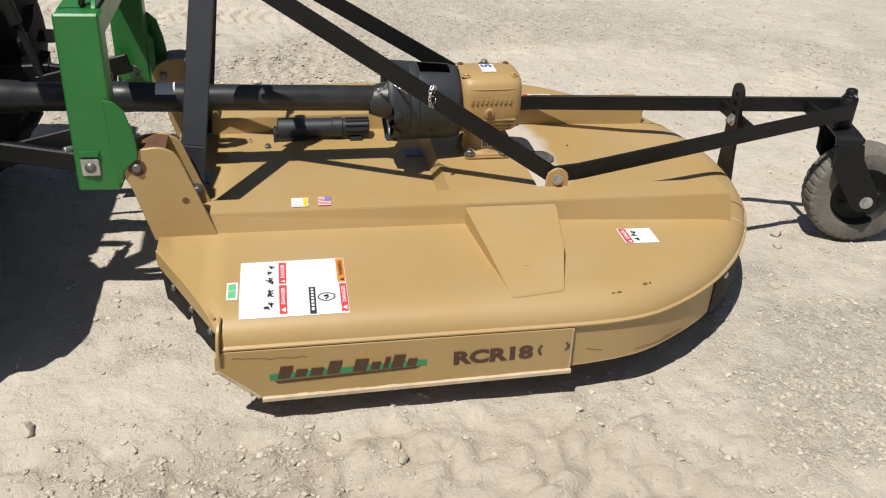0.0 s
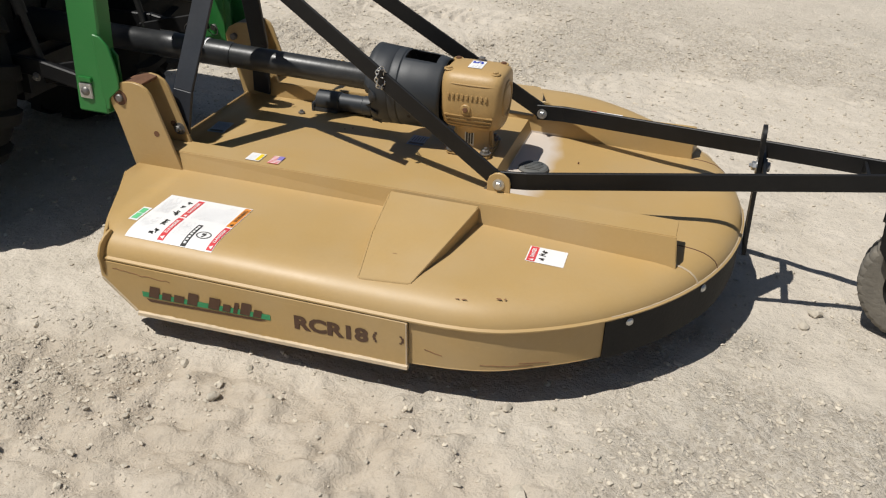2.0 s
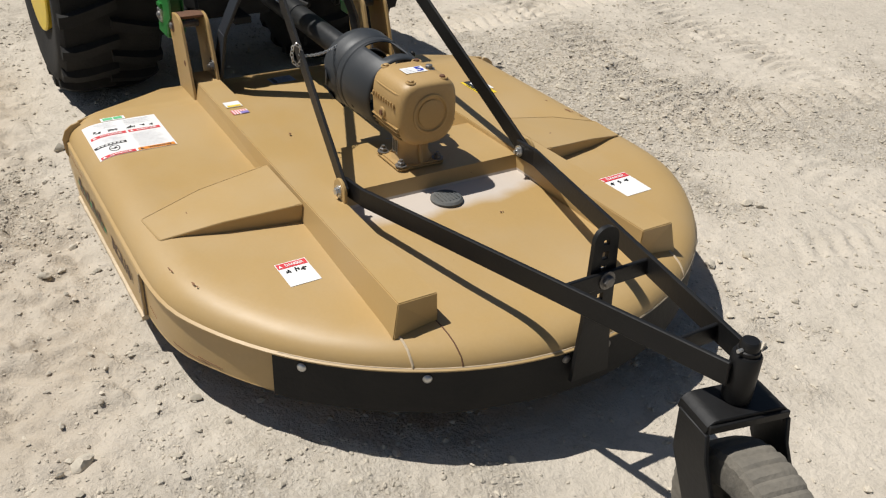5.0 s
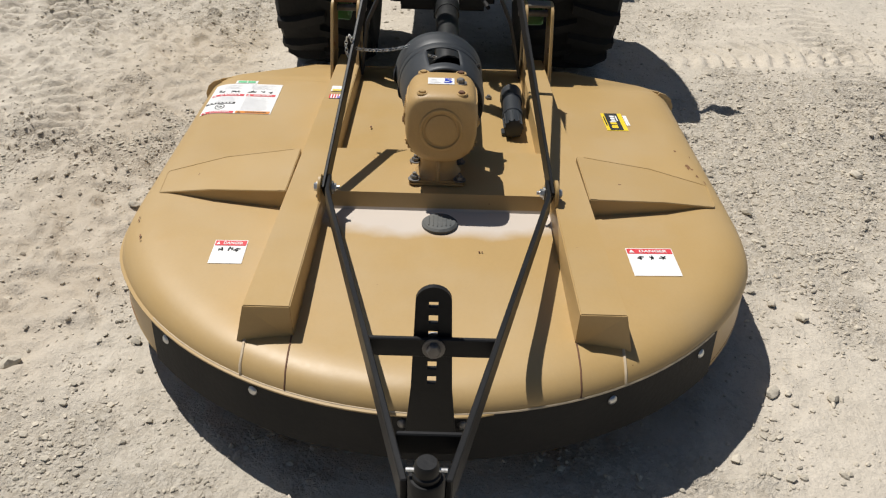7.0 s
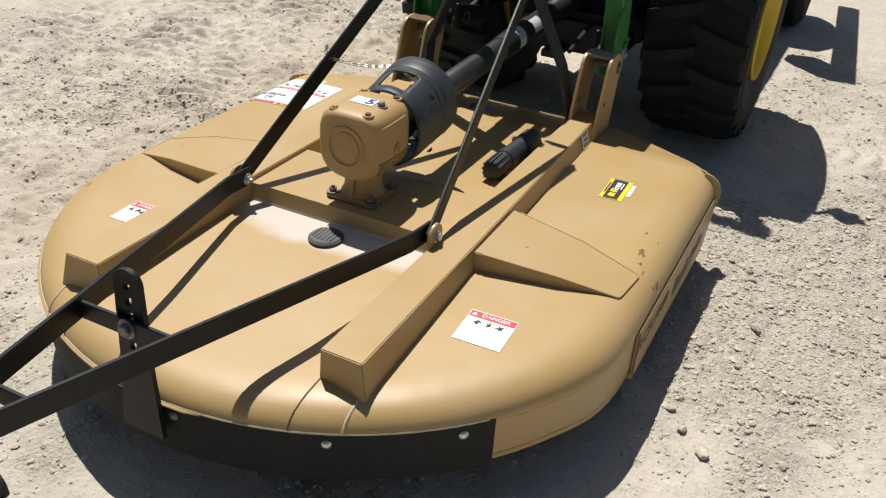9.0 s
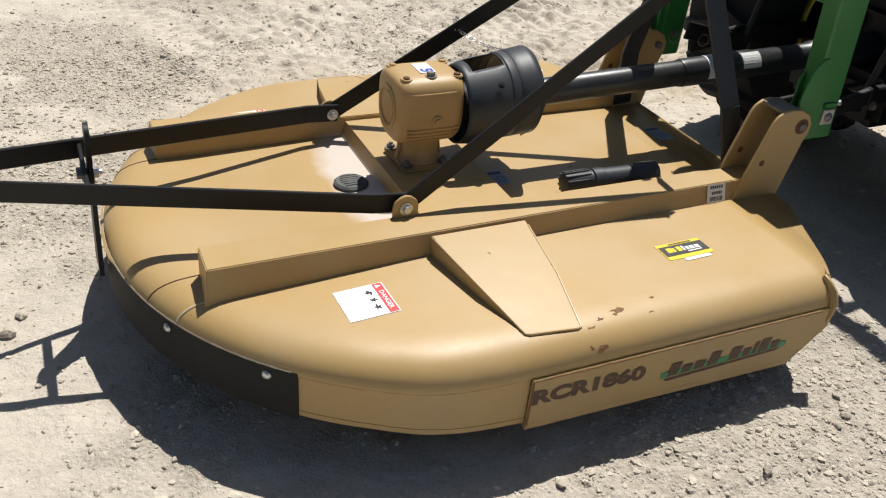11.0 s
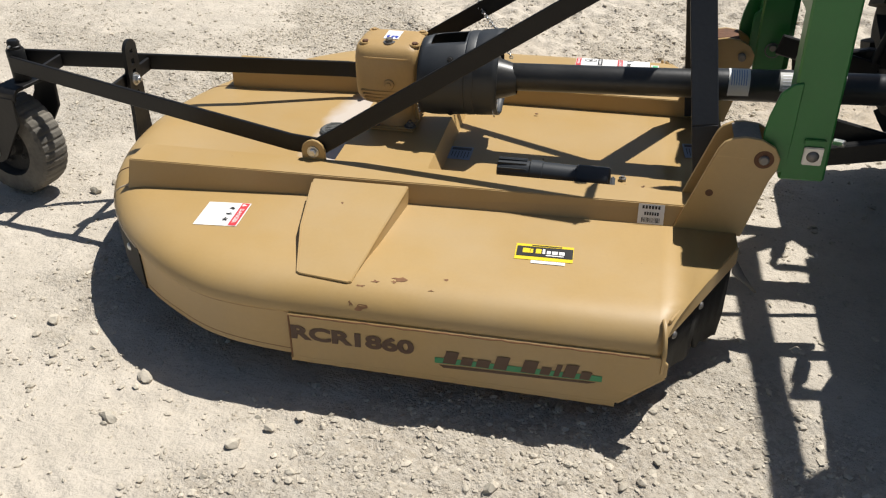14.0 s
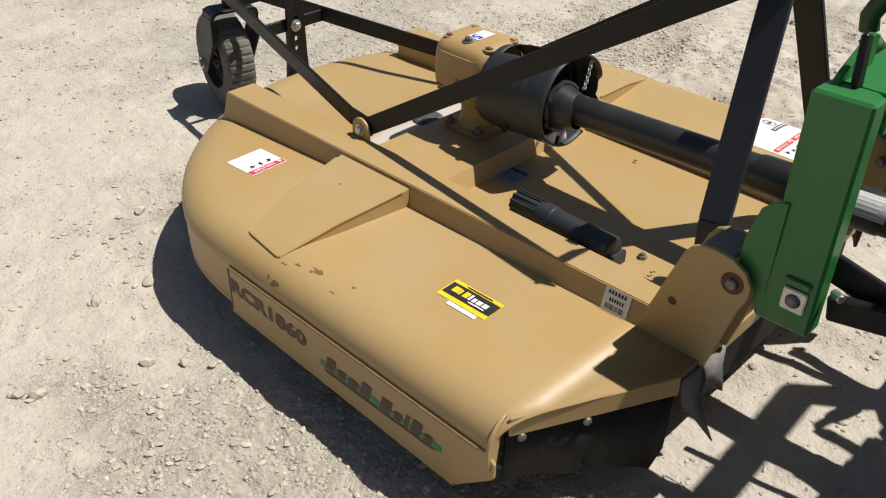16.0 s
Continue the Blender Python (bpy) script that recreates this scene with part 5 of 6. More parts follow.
for v in (-1, 1):
    bm = bmesh.new()
    prism(bm, [(-0.147, top_z - 0.026), (-0.061, top_z - 0.026), (-0.048, 0.30), (0.030, 0.180), (0.036, 0.146), (0.024, 0.116), (-0.012, 0.108), (-0.044, 0.124), (-0.140, 0.26)], wheel_plane(v * (hw - 0.004)), 0.010, 0.002)
    part("fork_leg", bm, M_BLACK, fork)
    bm = bmesh.new()
    hexbolt(bm, along(0, v * (hw + 0.001), WR - 0.028), tuple(waxis * v), 0.014, 0.011)
    part("axle_bolt", bm, M_ZINC, fork)
bm = bmesh.new()
bar(bm, along(-0.064, -hw + 0.006, top_z - 0.016), along(-0.064, hw - 0.006, top_z - 0.016), 0.016, 0.007, bevel=0.001)
part("fork_apron", bm, M_BLACK, fork)
bm = bmesh.new()
rod(bm, along(0, -hw, WR - 0.028), along(0, hw, WR - 0.028), 0.011, 14)
part("axle", bm, M_STEEL, fork)
# laminated tyre: slices with open gaps between them
bm = bmesh.new()
prof = [(-0.055, 0.104), (-0.057, 0.125), (-0.054, WR - 0.016), (-0.047, WR - 0.005), (-0.032, WR - 0.001), (0, WR), (0.032, WR - 0.001), (0.047, WR - 0.005), (0.054, WR - 0.016), (0.057, 0.125), (0.055, 0.104)]
seg = 144
rings = []
for d, r in prof:
    row = []
    for k in range(seg):
        t = 2 * math.pi * k / seg
        groove = (0.0036 + 0.002 * noise.noise(Vector((k, d * 20, 0)))) if (k % 4 == 0 and r > 0.12) else 0.0015 * noise.noise(Vector((k // 4, d * 15, 7)))
        row.append(bm.verts.new(WC + waxis * d + (wdir * math.cos(t) + Vector((0, 0, 1)) * math.sin(t)) * (r - groove)))
    rings.append(row)
for r0, r1 in zip(rings, rings[1:]):
    for k in range(seg):
        bm.faces.new((r0[k], r0[(k + 1) % seg], r1[(k + 1) % seg], r1[k]))
tyre = part("tail_wheel", bm, M_LAM, mower, "worn grey laminated rubber tail wheel", angle=22)
bm = bmesh.new()
turned(bm, [(0, 0.106), (0.004, 0.109), (0.010, 0.102), (0.030, 0.096), (0.034, 0.045), (0.014, 0.034), (0.014, 0.020), (0.096, 0.020), (0.096, 0.034), (0.076, 0.045), (0.080, 0.096), (0.100, 0.102), (0.106, 0.109), (0.110, 0.106)], WC - waxis * 0.055, WC + waxis * 0.055, 36, caps=False)
rim = part("rim", bm, M_DARKS, tyre, "dark steel split rim with bolts")
for k in range(5):
    t = 2 * math.pi * k / 5
    for v in (-1, 1):
        bm = bmesh.new()
        dome(bm, WC + waxis * v * 0.032 + (wdir * math.cos(t) + Vector((0, 0, 1)) * math.sin(t)) * 0.062, tuple(waxis * v), 0.010, 0.006)
        part("rim_bolt", bm, M_DARKS, rim)


# safety chain from the guard round the near brace
def build_chain(points, name_label):
    bm = bmesh.new()
    pts = [Vector(p) for p in points]
    d, out = 0.0, []
    step = 0.0105
    carry = 0.0
    for a, b in zip(pts, pts[1:]):
        n = (b - a).length
        s = carry
        while s < n:
            out.append((a.lerp(b, s / n), (b - a).normalized()))
            s += step
        carry = s - n
    for k, (p, u) in enumerate(out):
        side = u.cross(Vector((0.3, 0.2, 1))).normalized()
        ax = side if k % 2 else u.cross(side).normalized()
        ring(bm, p, ax, 0.0045, 0.0014, 10, 6, stretch=1.5, along=tuple(u))
    part("safety_chain", bm, M_ZINC, mower, name_label)


def sag(a, b, drop, n=14):
    a, b = Vector(a), Vector(b)
    return [a.lerp(b, k / n) - Vector((0, 0, drop * 4 * (k / n) * (1 - k / n))) for k in range(n + 1)]


build_chain([(-0.066 + 0.010 * math.cos(t * 0.785), -0.256 + 0.011 * math.cos(t * 0.785), 0.609 + 0.030 * math.sin(t * 0.785)) for t in range(9)], "zinc chain looped round the brace")
build_chain(sag((-0.066, -0.246, 0.606), (-0.160, -0.078, 0.590), 0.012) + sag((-0.160, -0.078, 0.590), (-0.190, -0.012, 0.545), 0.010), "thin zinc safety chain")

# ---------------------------------------------------------------- decals
BARS = random.Random(9)


def on_deck(p, lift):
    return Vector((p.x, p.y, deck_z(p.y) + 0.0012 + lift))


def danger_strip(bm, m, u0, v0, u1, v1, col, letters, words, bend=None, white=0, rot=True):
    """A coloured strip with its word in white, read along v."""
    sheet(bm, m, u0, v0, u1, v1, 0.0006, col, bend, 2, 8)
    cu, cv, w, h = (u0 + u1) / 2, (v0 + v1) / 2, abs(u1 - u0), abs(v1 - v0)
    n0 = len(bm.verts)
    lettering(bm, words, m @ Matrix.Translation((cu, cv + h * 0.08, 0)) @ Matrix.Rotation(radians(90), 4, "Z"), w * 0.52, letters, bold=0.02, width=h * 0.62)
    tri = [(cu + w * 0.3, cv - h * 0.46), (cu - w * 0.3, cv - h * 0.40), (cu + w * 0.3, cv - h * 0.34)]
    add_mesh(bm, [m @ Vector((u, v, 0)) for u, v in tri], [(0, 1, 2)], letters)
    bm.verts.ensure_lookup_table()
    for v in bm.verts[n0:]:
        v.co = bend(v.co, 0.0012) if bend else v.co + m.to_3x3() @ Vector((0, 0, 0.0012))


def figure(bm, m, u, v, s, mat, bend, seed):
    """A pictogram: a few thick strokes."""
    r = random.Random(seed)
    for k in range(4):
        a, n, w = r.uniform(0, 6.28), s * r.uniform(0.5, 1.0), s * 0.22
        c = Vector((u + r.uniform(-0.25, 0.25) * s, v + r.uniform(-0.35, 0.35) * s, 0))
        d, e = Vector((math.cos(a), math.sin(a), 0)) * n / 2, Vector((-math.sin(a), math.cos(a), 0)) * w / 2
        pts = [c - d - e, c + d - e, c + d + e, c - d + e]
        add_mesh(bm, [bend(m @ p, 0.0009) if bend else m @ (p + Vector((0, 0, 0.0009))) for p in pts], [(0, 1, 2, 3)], mat)


def print_lines(bm, m, u0, v0, u1, v1, n, mat, bend):
    """Unreadable small print: thin bars that run along v."""
    for k in range(n):
        u = u0 + (u1 - u0) * (k + 0.5) / n
        w = abs(u1 - u0) / n * 0.28
        sheet(bm, m, u - w / 2, v0, u + w / 2, v1 - (v1 - v0) * BARS.uniform(0, 0.3), 0.0006, mat, bend, 1, 3)


# large warning sheet on the near wing
bm = bmesh.new()
I4 = Matrix.Identity(4)
u0, u1, v0, v1 = -0.580, -0.329, -0.776, -0.547
sheet(bm, I4, u0, v0, u1, v1, 0, 0, on_deck, 6, 16)
W, H = u1 - u0, v1 - v0
P = lambda a, b: (u0 + a * W, v0 + b * H)
for a0, b0, a1, b1, col, word in ((0.365, 0.53, 0.435, 0.96, 1, "DANGER"), (0.365, 0.03, 0.435, 0.50, 1, "DANGER"), (0.93, 0.02, 0.995, 0.47, 1, "DANGER"), (0.92, 0.50, 0.995, 0.985, 2, "WARNING")):
    danger_strip(bm, I4, *P(a0, b0), *P(a1, b1), col, 0 if col == 1 else 3, word, on_deck)
sheet(bm, I4, *P(0.64, 0.01), *P(0.70, 0.43), 0.0006, 3, on_deck, 2, 6)
for k in range(7):
    sheet(bm, I4, *P(0.657, 0.05 + 0.052 * k), *P(0.683, 0.085 + 0.052 * k), 0.0010, 0, on_deck)
print_lines(bm, I4, *P(0.03, 0.55), *P(0.20, 0.95), 9, 4, on_deck)
print_lines(bm, I4, *P(0.03, 0.05), *P(0.20, 0.45), 9, 4, on_deck)
print_lines(bm, I4, *P(0.47, 0.54), *P(0.90, 0.95), 16, 4, on_deck)
print_lines(bm, I4, *P(0.46, 0.05), *P(0.62, 0.46), 8, 4, on_deck)
for k, (a, b) in enumerate(((0.29, 0.88), (0.27, 0.76), (0.28, 0.62), (0.29, 0.57), (0.28, 0.38), (0.28, 0.32), (0.29, 0.16), (0.26, 0.13))):
    figure(bm, I4, *P(a, b), 0.016, 3, on_deck, k)
cu, cv = P(0.80, 0.24)
outer = [on_deck(Vector((cu + 0.021 * math.cos(t / 24 * 6.2832), cv + 0.016 * math.sin(t / 24 * 6.2832), 0)), 0.0007) for t in range(24)]
innr = [on_deck(Vector((cu + 0.018 * math.cos(t / 24 * 6.2832), cv + 0.013 * math.sin(t / 24 * 6.2832), 0)), 0.0007) for t in range(24)]
add_mesh(bm, outer + innr, [(t, (t + 1) % 24, 24 + (t + 1) % 24, 24 + t) for t in range(24)], 3)
figure(bm, I4, cu, cv, 0.016, 3, on_deck, 31)
part("warning_decal", bm, [I_WHITE, I_RED, I_ORANGE, I_BLACK, I_GREY], deck, "large white safety decal with red danger strips", angle=60)

# small green-framed label beside it
bm = bmesh.new()
sheet(bm, I4, -0.610, -0.712, -0.584, -0.637, 0, 0, on_deck, 2, 6)
sheet(bm, I4, -0.606, -0.705, -0.589, -0.675, 0.0007, 1, on_deck, 2, 3)
sheet(bm, I4, -0.606, -0.672, -0.589, -0.645, 0.0007, 1, on_deck, 2, 3)
part("green_label", bm, [I_WHITE, I_GREEN], deck, "small white label with green print", angle=60)

# danger labels on both rear wings
for sgn in (-1, 1):
    bm = bmesh.new()
    if sgn < 0:
        m = Matrix.Translation((0.470, -0.504, 0)) @ Matrix.Rotation(radians(1), 4, "Z")
    else:
        m = Matrix.Translation((0.4635, 0.529, 0)) @ Matrix.Rotation(radians(2), 4, "Z")
    a, b = 0.0485 if sgn < 0 else 0.057, 0.040 if sgn < 0 else 0.058
    flat = lambda p, lift: Vector((p.x, p.y, deck_z(p.y) - sink(p.x) + 0.0012 + lift))
    sheet(bm, m, -a, -b, a, b, 0, 0, flat, 2, 4)
    m2 = m if sgn < 0 else m @ Matrix.Rotation(0, 4, "Z")
    danger_strip(bm, m2, -a + 0.003, -b + 0.002, -a + 0.024, b - 0.002, 1, 0, "DANGER", flat)
    for k, v in enumerate((-0.5, 0.05, 0.45)):
        figure(bm, m, -a + 0.040, v * b, 0.016, 2, flat, 50 + k + sgn)
    part("danger_decal", bm, [I_WHITE, I_RED, I_BLACK, I_GREY], deck, "white danger decal with a red strip", angle=60)

# yellow and black auction sticker with a paper strip on the far wing
bm = bmesh.new()
m = Matrix.Translation((-0.350, 0.568, 0)) @ Matrix.Rotation(radians(181.5), 4, "Z")
sheet(bm, m, -0.067, -0.034, 0.067, 0.034, 0, 0, on_deck, 2, 3)
sheet(bm, m, -0.064, -0.020, 0.066, 0.023, 0.0006, 1, on_deck, 2, 3)
for k, (w, h, c) in enumerate(((0.017, 0.020, 0), (0.006, 0.018, 0), (0.013, 0.020, 0), (0.006, 0.020, 2), (0.009, 0.014, 2), (0.013, 0.014, 2), (0.013, 0.014, 2))):
    x = (-0.050, -0.032, -0.020, -0.004, 0.006, 0.018, 0.034)[k]
    sheet(bm, m, x, -0.006, x + w, -0.006 + h, 0.0010, c, on_deck)
sheet(bm, m, 0.004, -0.014, 0.046, -0.010, 0.0010, 2, on_deck)
sheet(bm, m, -0.030, 0.026, 0.040, 0.030, 0.0008, 1, on_deck)
sheet(bm, m, -0.028, -0.048, 0.050, -0.036, 0.0003, 2, on_deck)
for k in range(7):
    sheet(bm, m, -0.022 + k * 0.009, -0.044, -0.016 + k * 0.009, -0.040, 0.0009, 3, on_deck)
part("auction_sticker", bm, [I_YELLOW, I_BLACK, I_WHITE, I_GREY], deck, "yellow and black sticker above a white paper strip", angle=60)

# two small labels on the near rib
bm = bmesh.new()
m = Matrix.Translation((-0.405, -0.332, 0.3485))
sheet(bm, m, -0.045, -0.026, 0.000, 0.026, 0, 0)
sheet(bm, m, -0.014, -0.022, -0.002, 0.022, 0.0006, 1)
for k in range(5):
    sheet(bm, m, -0.040, -0.02 + k * 0.009, -0.018, -0.017 + k * 0.009, 0.0006, 2)
part("rib_label", bm, [I_WHITE, I_YELLOW, I_GREY], deck, "small white and yellow label")
bm = bmesh.new()
m = Matrix.Translation((-0.362, -0.332, 0.3485))
sheet(bm, m, -0.017, -0.026, 0.017, 0.026, 0, 0)
for k in range(6):
    sheet(bm, m, -0.017, -0.026 + k * 0.0087, 0.017, -0.022 + k * 0.0087, 0.0005, 1)
sheet(bm, m, 0.001, 0.000, 0.017, 0.026, 0.0010, 2)
part("flag_label", bm, [I_WHITE, I_RED, I_PURP], deck, "small striped flag label")

# serial tag on the far rib
bm = bmesh.new()
m = Matrix.Translation((-0.588, 0.3815, 0.3205)) @ Matrix.Rotation(radians(181.2), 4, "Z") @ Matrix.Rotation(radians(-17.5), 4, "X") @ XZ
sheet(bm, m, -0.031, -0.025, 0.031, 0.025, 0, 0)
for k in range(6):
    sheet(bm, m, -0.022 + k * 0.0075, 0.013, -0.017 + k * 0.0075, 0.021, 0.0008, 1)
for k in range(6):
    sheet(bm, m, -0.016 + k * 0.006, -0.003, -0.012 + k * 0.006, 0.005, 0.0008, 1)
for k in range(16):
    sheet(bm, m, -0.022 + k * 0.0028, -0.021, -0.022 + k * 0.0028 + BARS.uniform(0.0008, 0.002), -0.009, 0.0008, 1)
part("serial_tag", bm, [I_WHITE, I_BLACK], deck, "white serial tag with a bar code")

# labels on the deck between the ribs, coloured blue-grey as in the shade there
for x, y, a, b, turn in ((-0.065, 0.085, 0.032, 0.040, 0), (-0.705, -0.05, 0.028, 0.045, 4)):
    bm = bmesh.new()
    m = Matrix.Translation((x, y, 0)) @ Matrix.Rotation(radians(turn), 4, "Z")
    sheet(bm, m, -a, -b, a, b, 0, 0, on_deck)
    sheet(bm, m, -a + 0.005, -b + 0.006, a - 0.005, -b + 0.022, 0.0006, 1, on_deck)
    tag = part("deck_label", bm, [ink("label_shaded_grey", (0.22, 0.27, 0.36)), I_BLACK], deck, "label between the ribs in its shaded blue-grey")
    for k in range(6):
        bm = bmesh.new()
        w = (2 * a - 0.010) / 6
        print_lines(bm, m, -a + 0.005 + k * w, -b + 0.03, -a + 0.005 + (k + 1) * w, b - 0.005, 1, 0, on_deck)
        part("print_line", bm, I_BLACK, tag)


# side lettering: model number, and the logo as plain slanted blocks on a green stripe
def side_lettering(sgn):
    y = sgn * (HALF + 0.0056)
    m = Matrix.Translation((0, y, 0)) @ XZ if sgn < 0 else Matrix.Translation((0, y, 0)) @ Matrix.Rotation(math.pi, 4, "Z") @ XZ
    bm = bmesh.new()
    xc = 0.064 if sgn < 0 else -0.050
    tilt = Matrix.Rotation(radians(1.0 if sgn < 0 else -1.0), 4, "Z")
    if sgn > 0:
        lettering(bm, "RCR1860", m @ Matrix.Translation((xc, 0.171, 0.0006)) @ tilt, 0.041, 0, bold=0.048, width=0.288)
    else:
        lettering(bm, "RCR18", m @ Matrix.Translation((xc - 0.053, 0.160, 0.0006)) @ tilt, 0.041, 0, bold=0.048, width=0.196)
        for u, v, bend, tall in ((0.128, 0.164, -1, 0.030), (0.186, 0.170, 1, 0.024)):
            scrap = bmesh.new()
            for k in range(5):                     # curved stroke of a figure whose rest is torn off
                a0, a1 = -1 + 0.4 * k, -0.6 + 0.4 * k
                c0 = bend * 0.008 * (1 - (a0 + a1) ** 2 / 4)
                sheet(scrap, m, u + c0, v + a0 * tall / 2, u + c0 + 0.006 + 0.001 * (k % 2), v + a1 * tall / 2, 0.0006, 0)
            part("letter_scrap", scrap, I_BROWN, SIDES[sgn], "torn remains of a brown figure")
    part("model_number", bm, I_BROWN, SIDES[sgn], "dark brown model number")
    bm = bmesh.new()
    lo, hi = (-0.520, -0.152) if sgn < 0 else (0.140, 0.508)
    zb = 0.135 if sgn < 0 else 0.134
    zz = lambda u: zb + (u - lo) * (0.030 if sgn < 0 else 0.012)
    n = 10
    for k in range(n):
        ua, ub = lo + (hi - lo) * k / n, lo + (hi - lo) * (k + 1) / n
        add_mesh(bm, [m @ Vector((ua, zz(ua), 0.0006)), m @ Vector((ub, zz(ub), 0.0006)), m @ Vector((ub, zz(ub) + 0.016, 0.0006)), m @ Vector((ua, zz(ua) + 0.016, 0.0006))], [(0, 1, 2, 3)], 0)
    add_mesh(bm, [m @ Vector(p) for p in ((lo + 0.01, zz(lo) - 0.004, 0.0006), (hi - 0.01, zz(hi) - 0.003, 0.0006), (hi - 0.03, zz(hi) - 0.009, 0.0006), (lo + 0.02, zz(lo) - 0.012, 0.0006))], [(0, 1, 2, 3)], 1)
    widths = [(0.034, 0.038), (0.030, 0.024), (0.034, 0.024), (0.034, 0.040), (0, 0), (0.036, 0.038), (0.025, 0.024), (0.014, 0.036), (0.032, 0.040), (0.026, 0.024)]
    u = lo + 0.018
    for w_, h_ in widths:
        if w_ == 0:
            u += 0.022
            continue
        z0 = zz(u) + 0.002
        strokes = [(0, w_ * 0.86, 0, h_ * 0.92)]
        for p0, p1, q0, q1 in strokes:
            pts = [(u + p0 + 0.25 * q0, z0 + q0), (u + p1 + 0.25 * q0, z0 + q0), (u + p1 + 0.25 * q1, z0 + q1), (u + p0 + 0.25 * q1, z0 + q1)]
            add_mesh(bm, [m @ Vector((p, q, 0.0012)) for p, q in pts], [(0, 1, 2, 3)], 1)
        u += w_ + 0.005
    part("side_logo", bm, [I_SIDEG, I_BROWN], SIDES[sgn], "dark slanted block logo over a green stripe", angle=60)


plates = [o for o in mower.children if o.name.startswith("side_plate")]
SIDES = {-1: plates[0], 1: plates[1]}
side_lettering(-1)
side_lettering(1)

# scrapes on the far wing and crumbs of dirt on the deck
rs = random.Random(21)
for k, (x, y, a, b) in enumerate(((0.030, 0.806, 0.014, 0.004), (0.052, 0.803, 0.006, 0.003), (0.036, 0.767, 0.008, 0.003), (0.006, 0.750, 0.010, 0.004), (-0.045, 0.735, 0.015, 0.006), (-0.035, 0.746, 0.006, 0.003), (-0.147, 0.720, 0.007, 0.003), (-0.121, 0.760, 0.006, 0.002),
                              (0.129, -0.646, 0.010, 0.003), (0.118, -0.66, 0.005, 0.002), (0.312, -0.768, 0.006, 0.002), (0.328, -0.766, 0.005, 0.002), (0.405, -0.738, 0.006, 0.0025), (0.420, -0.733, 0.004, 0.002))):
    bm = bmesh.new()
    pts = []
    for t in range(10):
        r = 0.95 + 1.3 * (rs.random() - 0.5)
        q = Vector((x + a * r * math.cos(t * 0.628), y + b * r * math.sin(t * 0.628), 0))
        over = x > 0.02 and x < 0.28 and abs(y) < 0.76
        inset = min(RAD - math.hypot(q.x - CX, q.y), HALF - abs(q.y))
        z = TOP
        for (d0, z0), (d1, z1) in zip(SHOULDER[3:], SHOULDER[4:]):
            if d0 <= inset <= d1:
                z = z0 + (z1 - z0) * (inset - d0) / (d1 - d0)
        if over:
            z += 0.045 * (0.76 - abs(y)) / 0.375 + 0.003
        q.z = z + 0.0008
        pts.append(q)
    add_mesh(bm, pts, [tuple(range(10))])
    part("scrape", bm, M_SCUFF, deck, "rusty scrape in the paint")
for x, y in ((-0.30, 0.08), (-0.24, -0.20), (-0.555, 0.205), (0.45, 0.1)):
    bm = bmesh.new()
    for k in range(2):
        bmesh.ops.create_icosphere(bm, subdivisions=1, radius=rs.uniform(0.0018, 0.0042), matrix=Matrix.Translation((x + rs.uniform(-0.012, 0.012), y + rs.uniform(-0.01, 0.01), TOP + 0.002)) @ Matrix.Diagonal((1.4, 1, 0.6, 1)))
    solo("dirt_crumb", bm, M_RUST, "brown crumbs of dried dirt on the tan deck", "dirt", group="dirt on the deck")


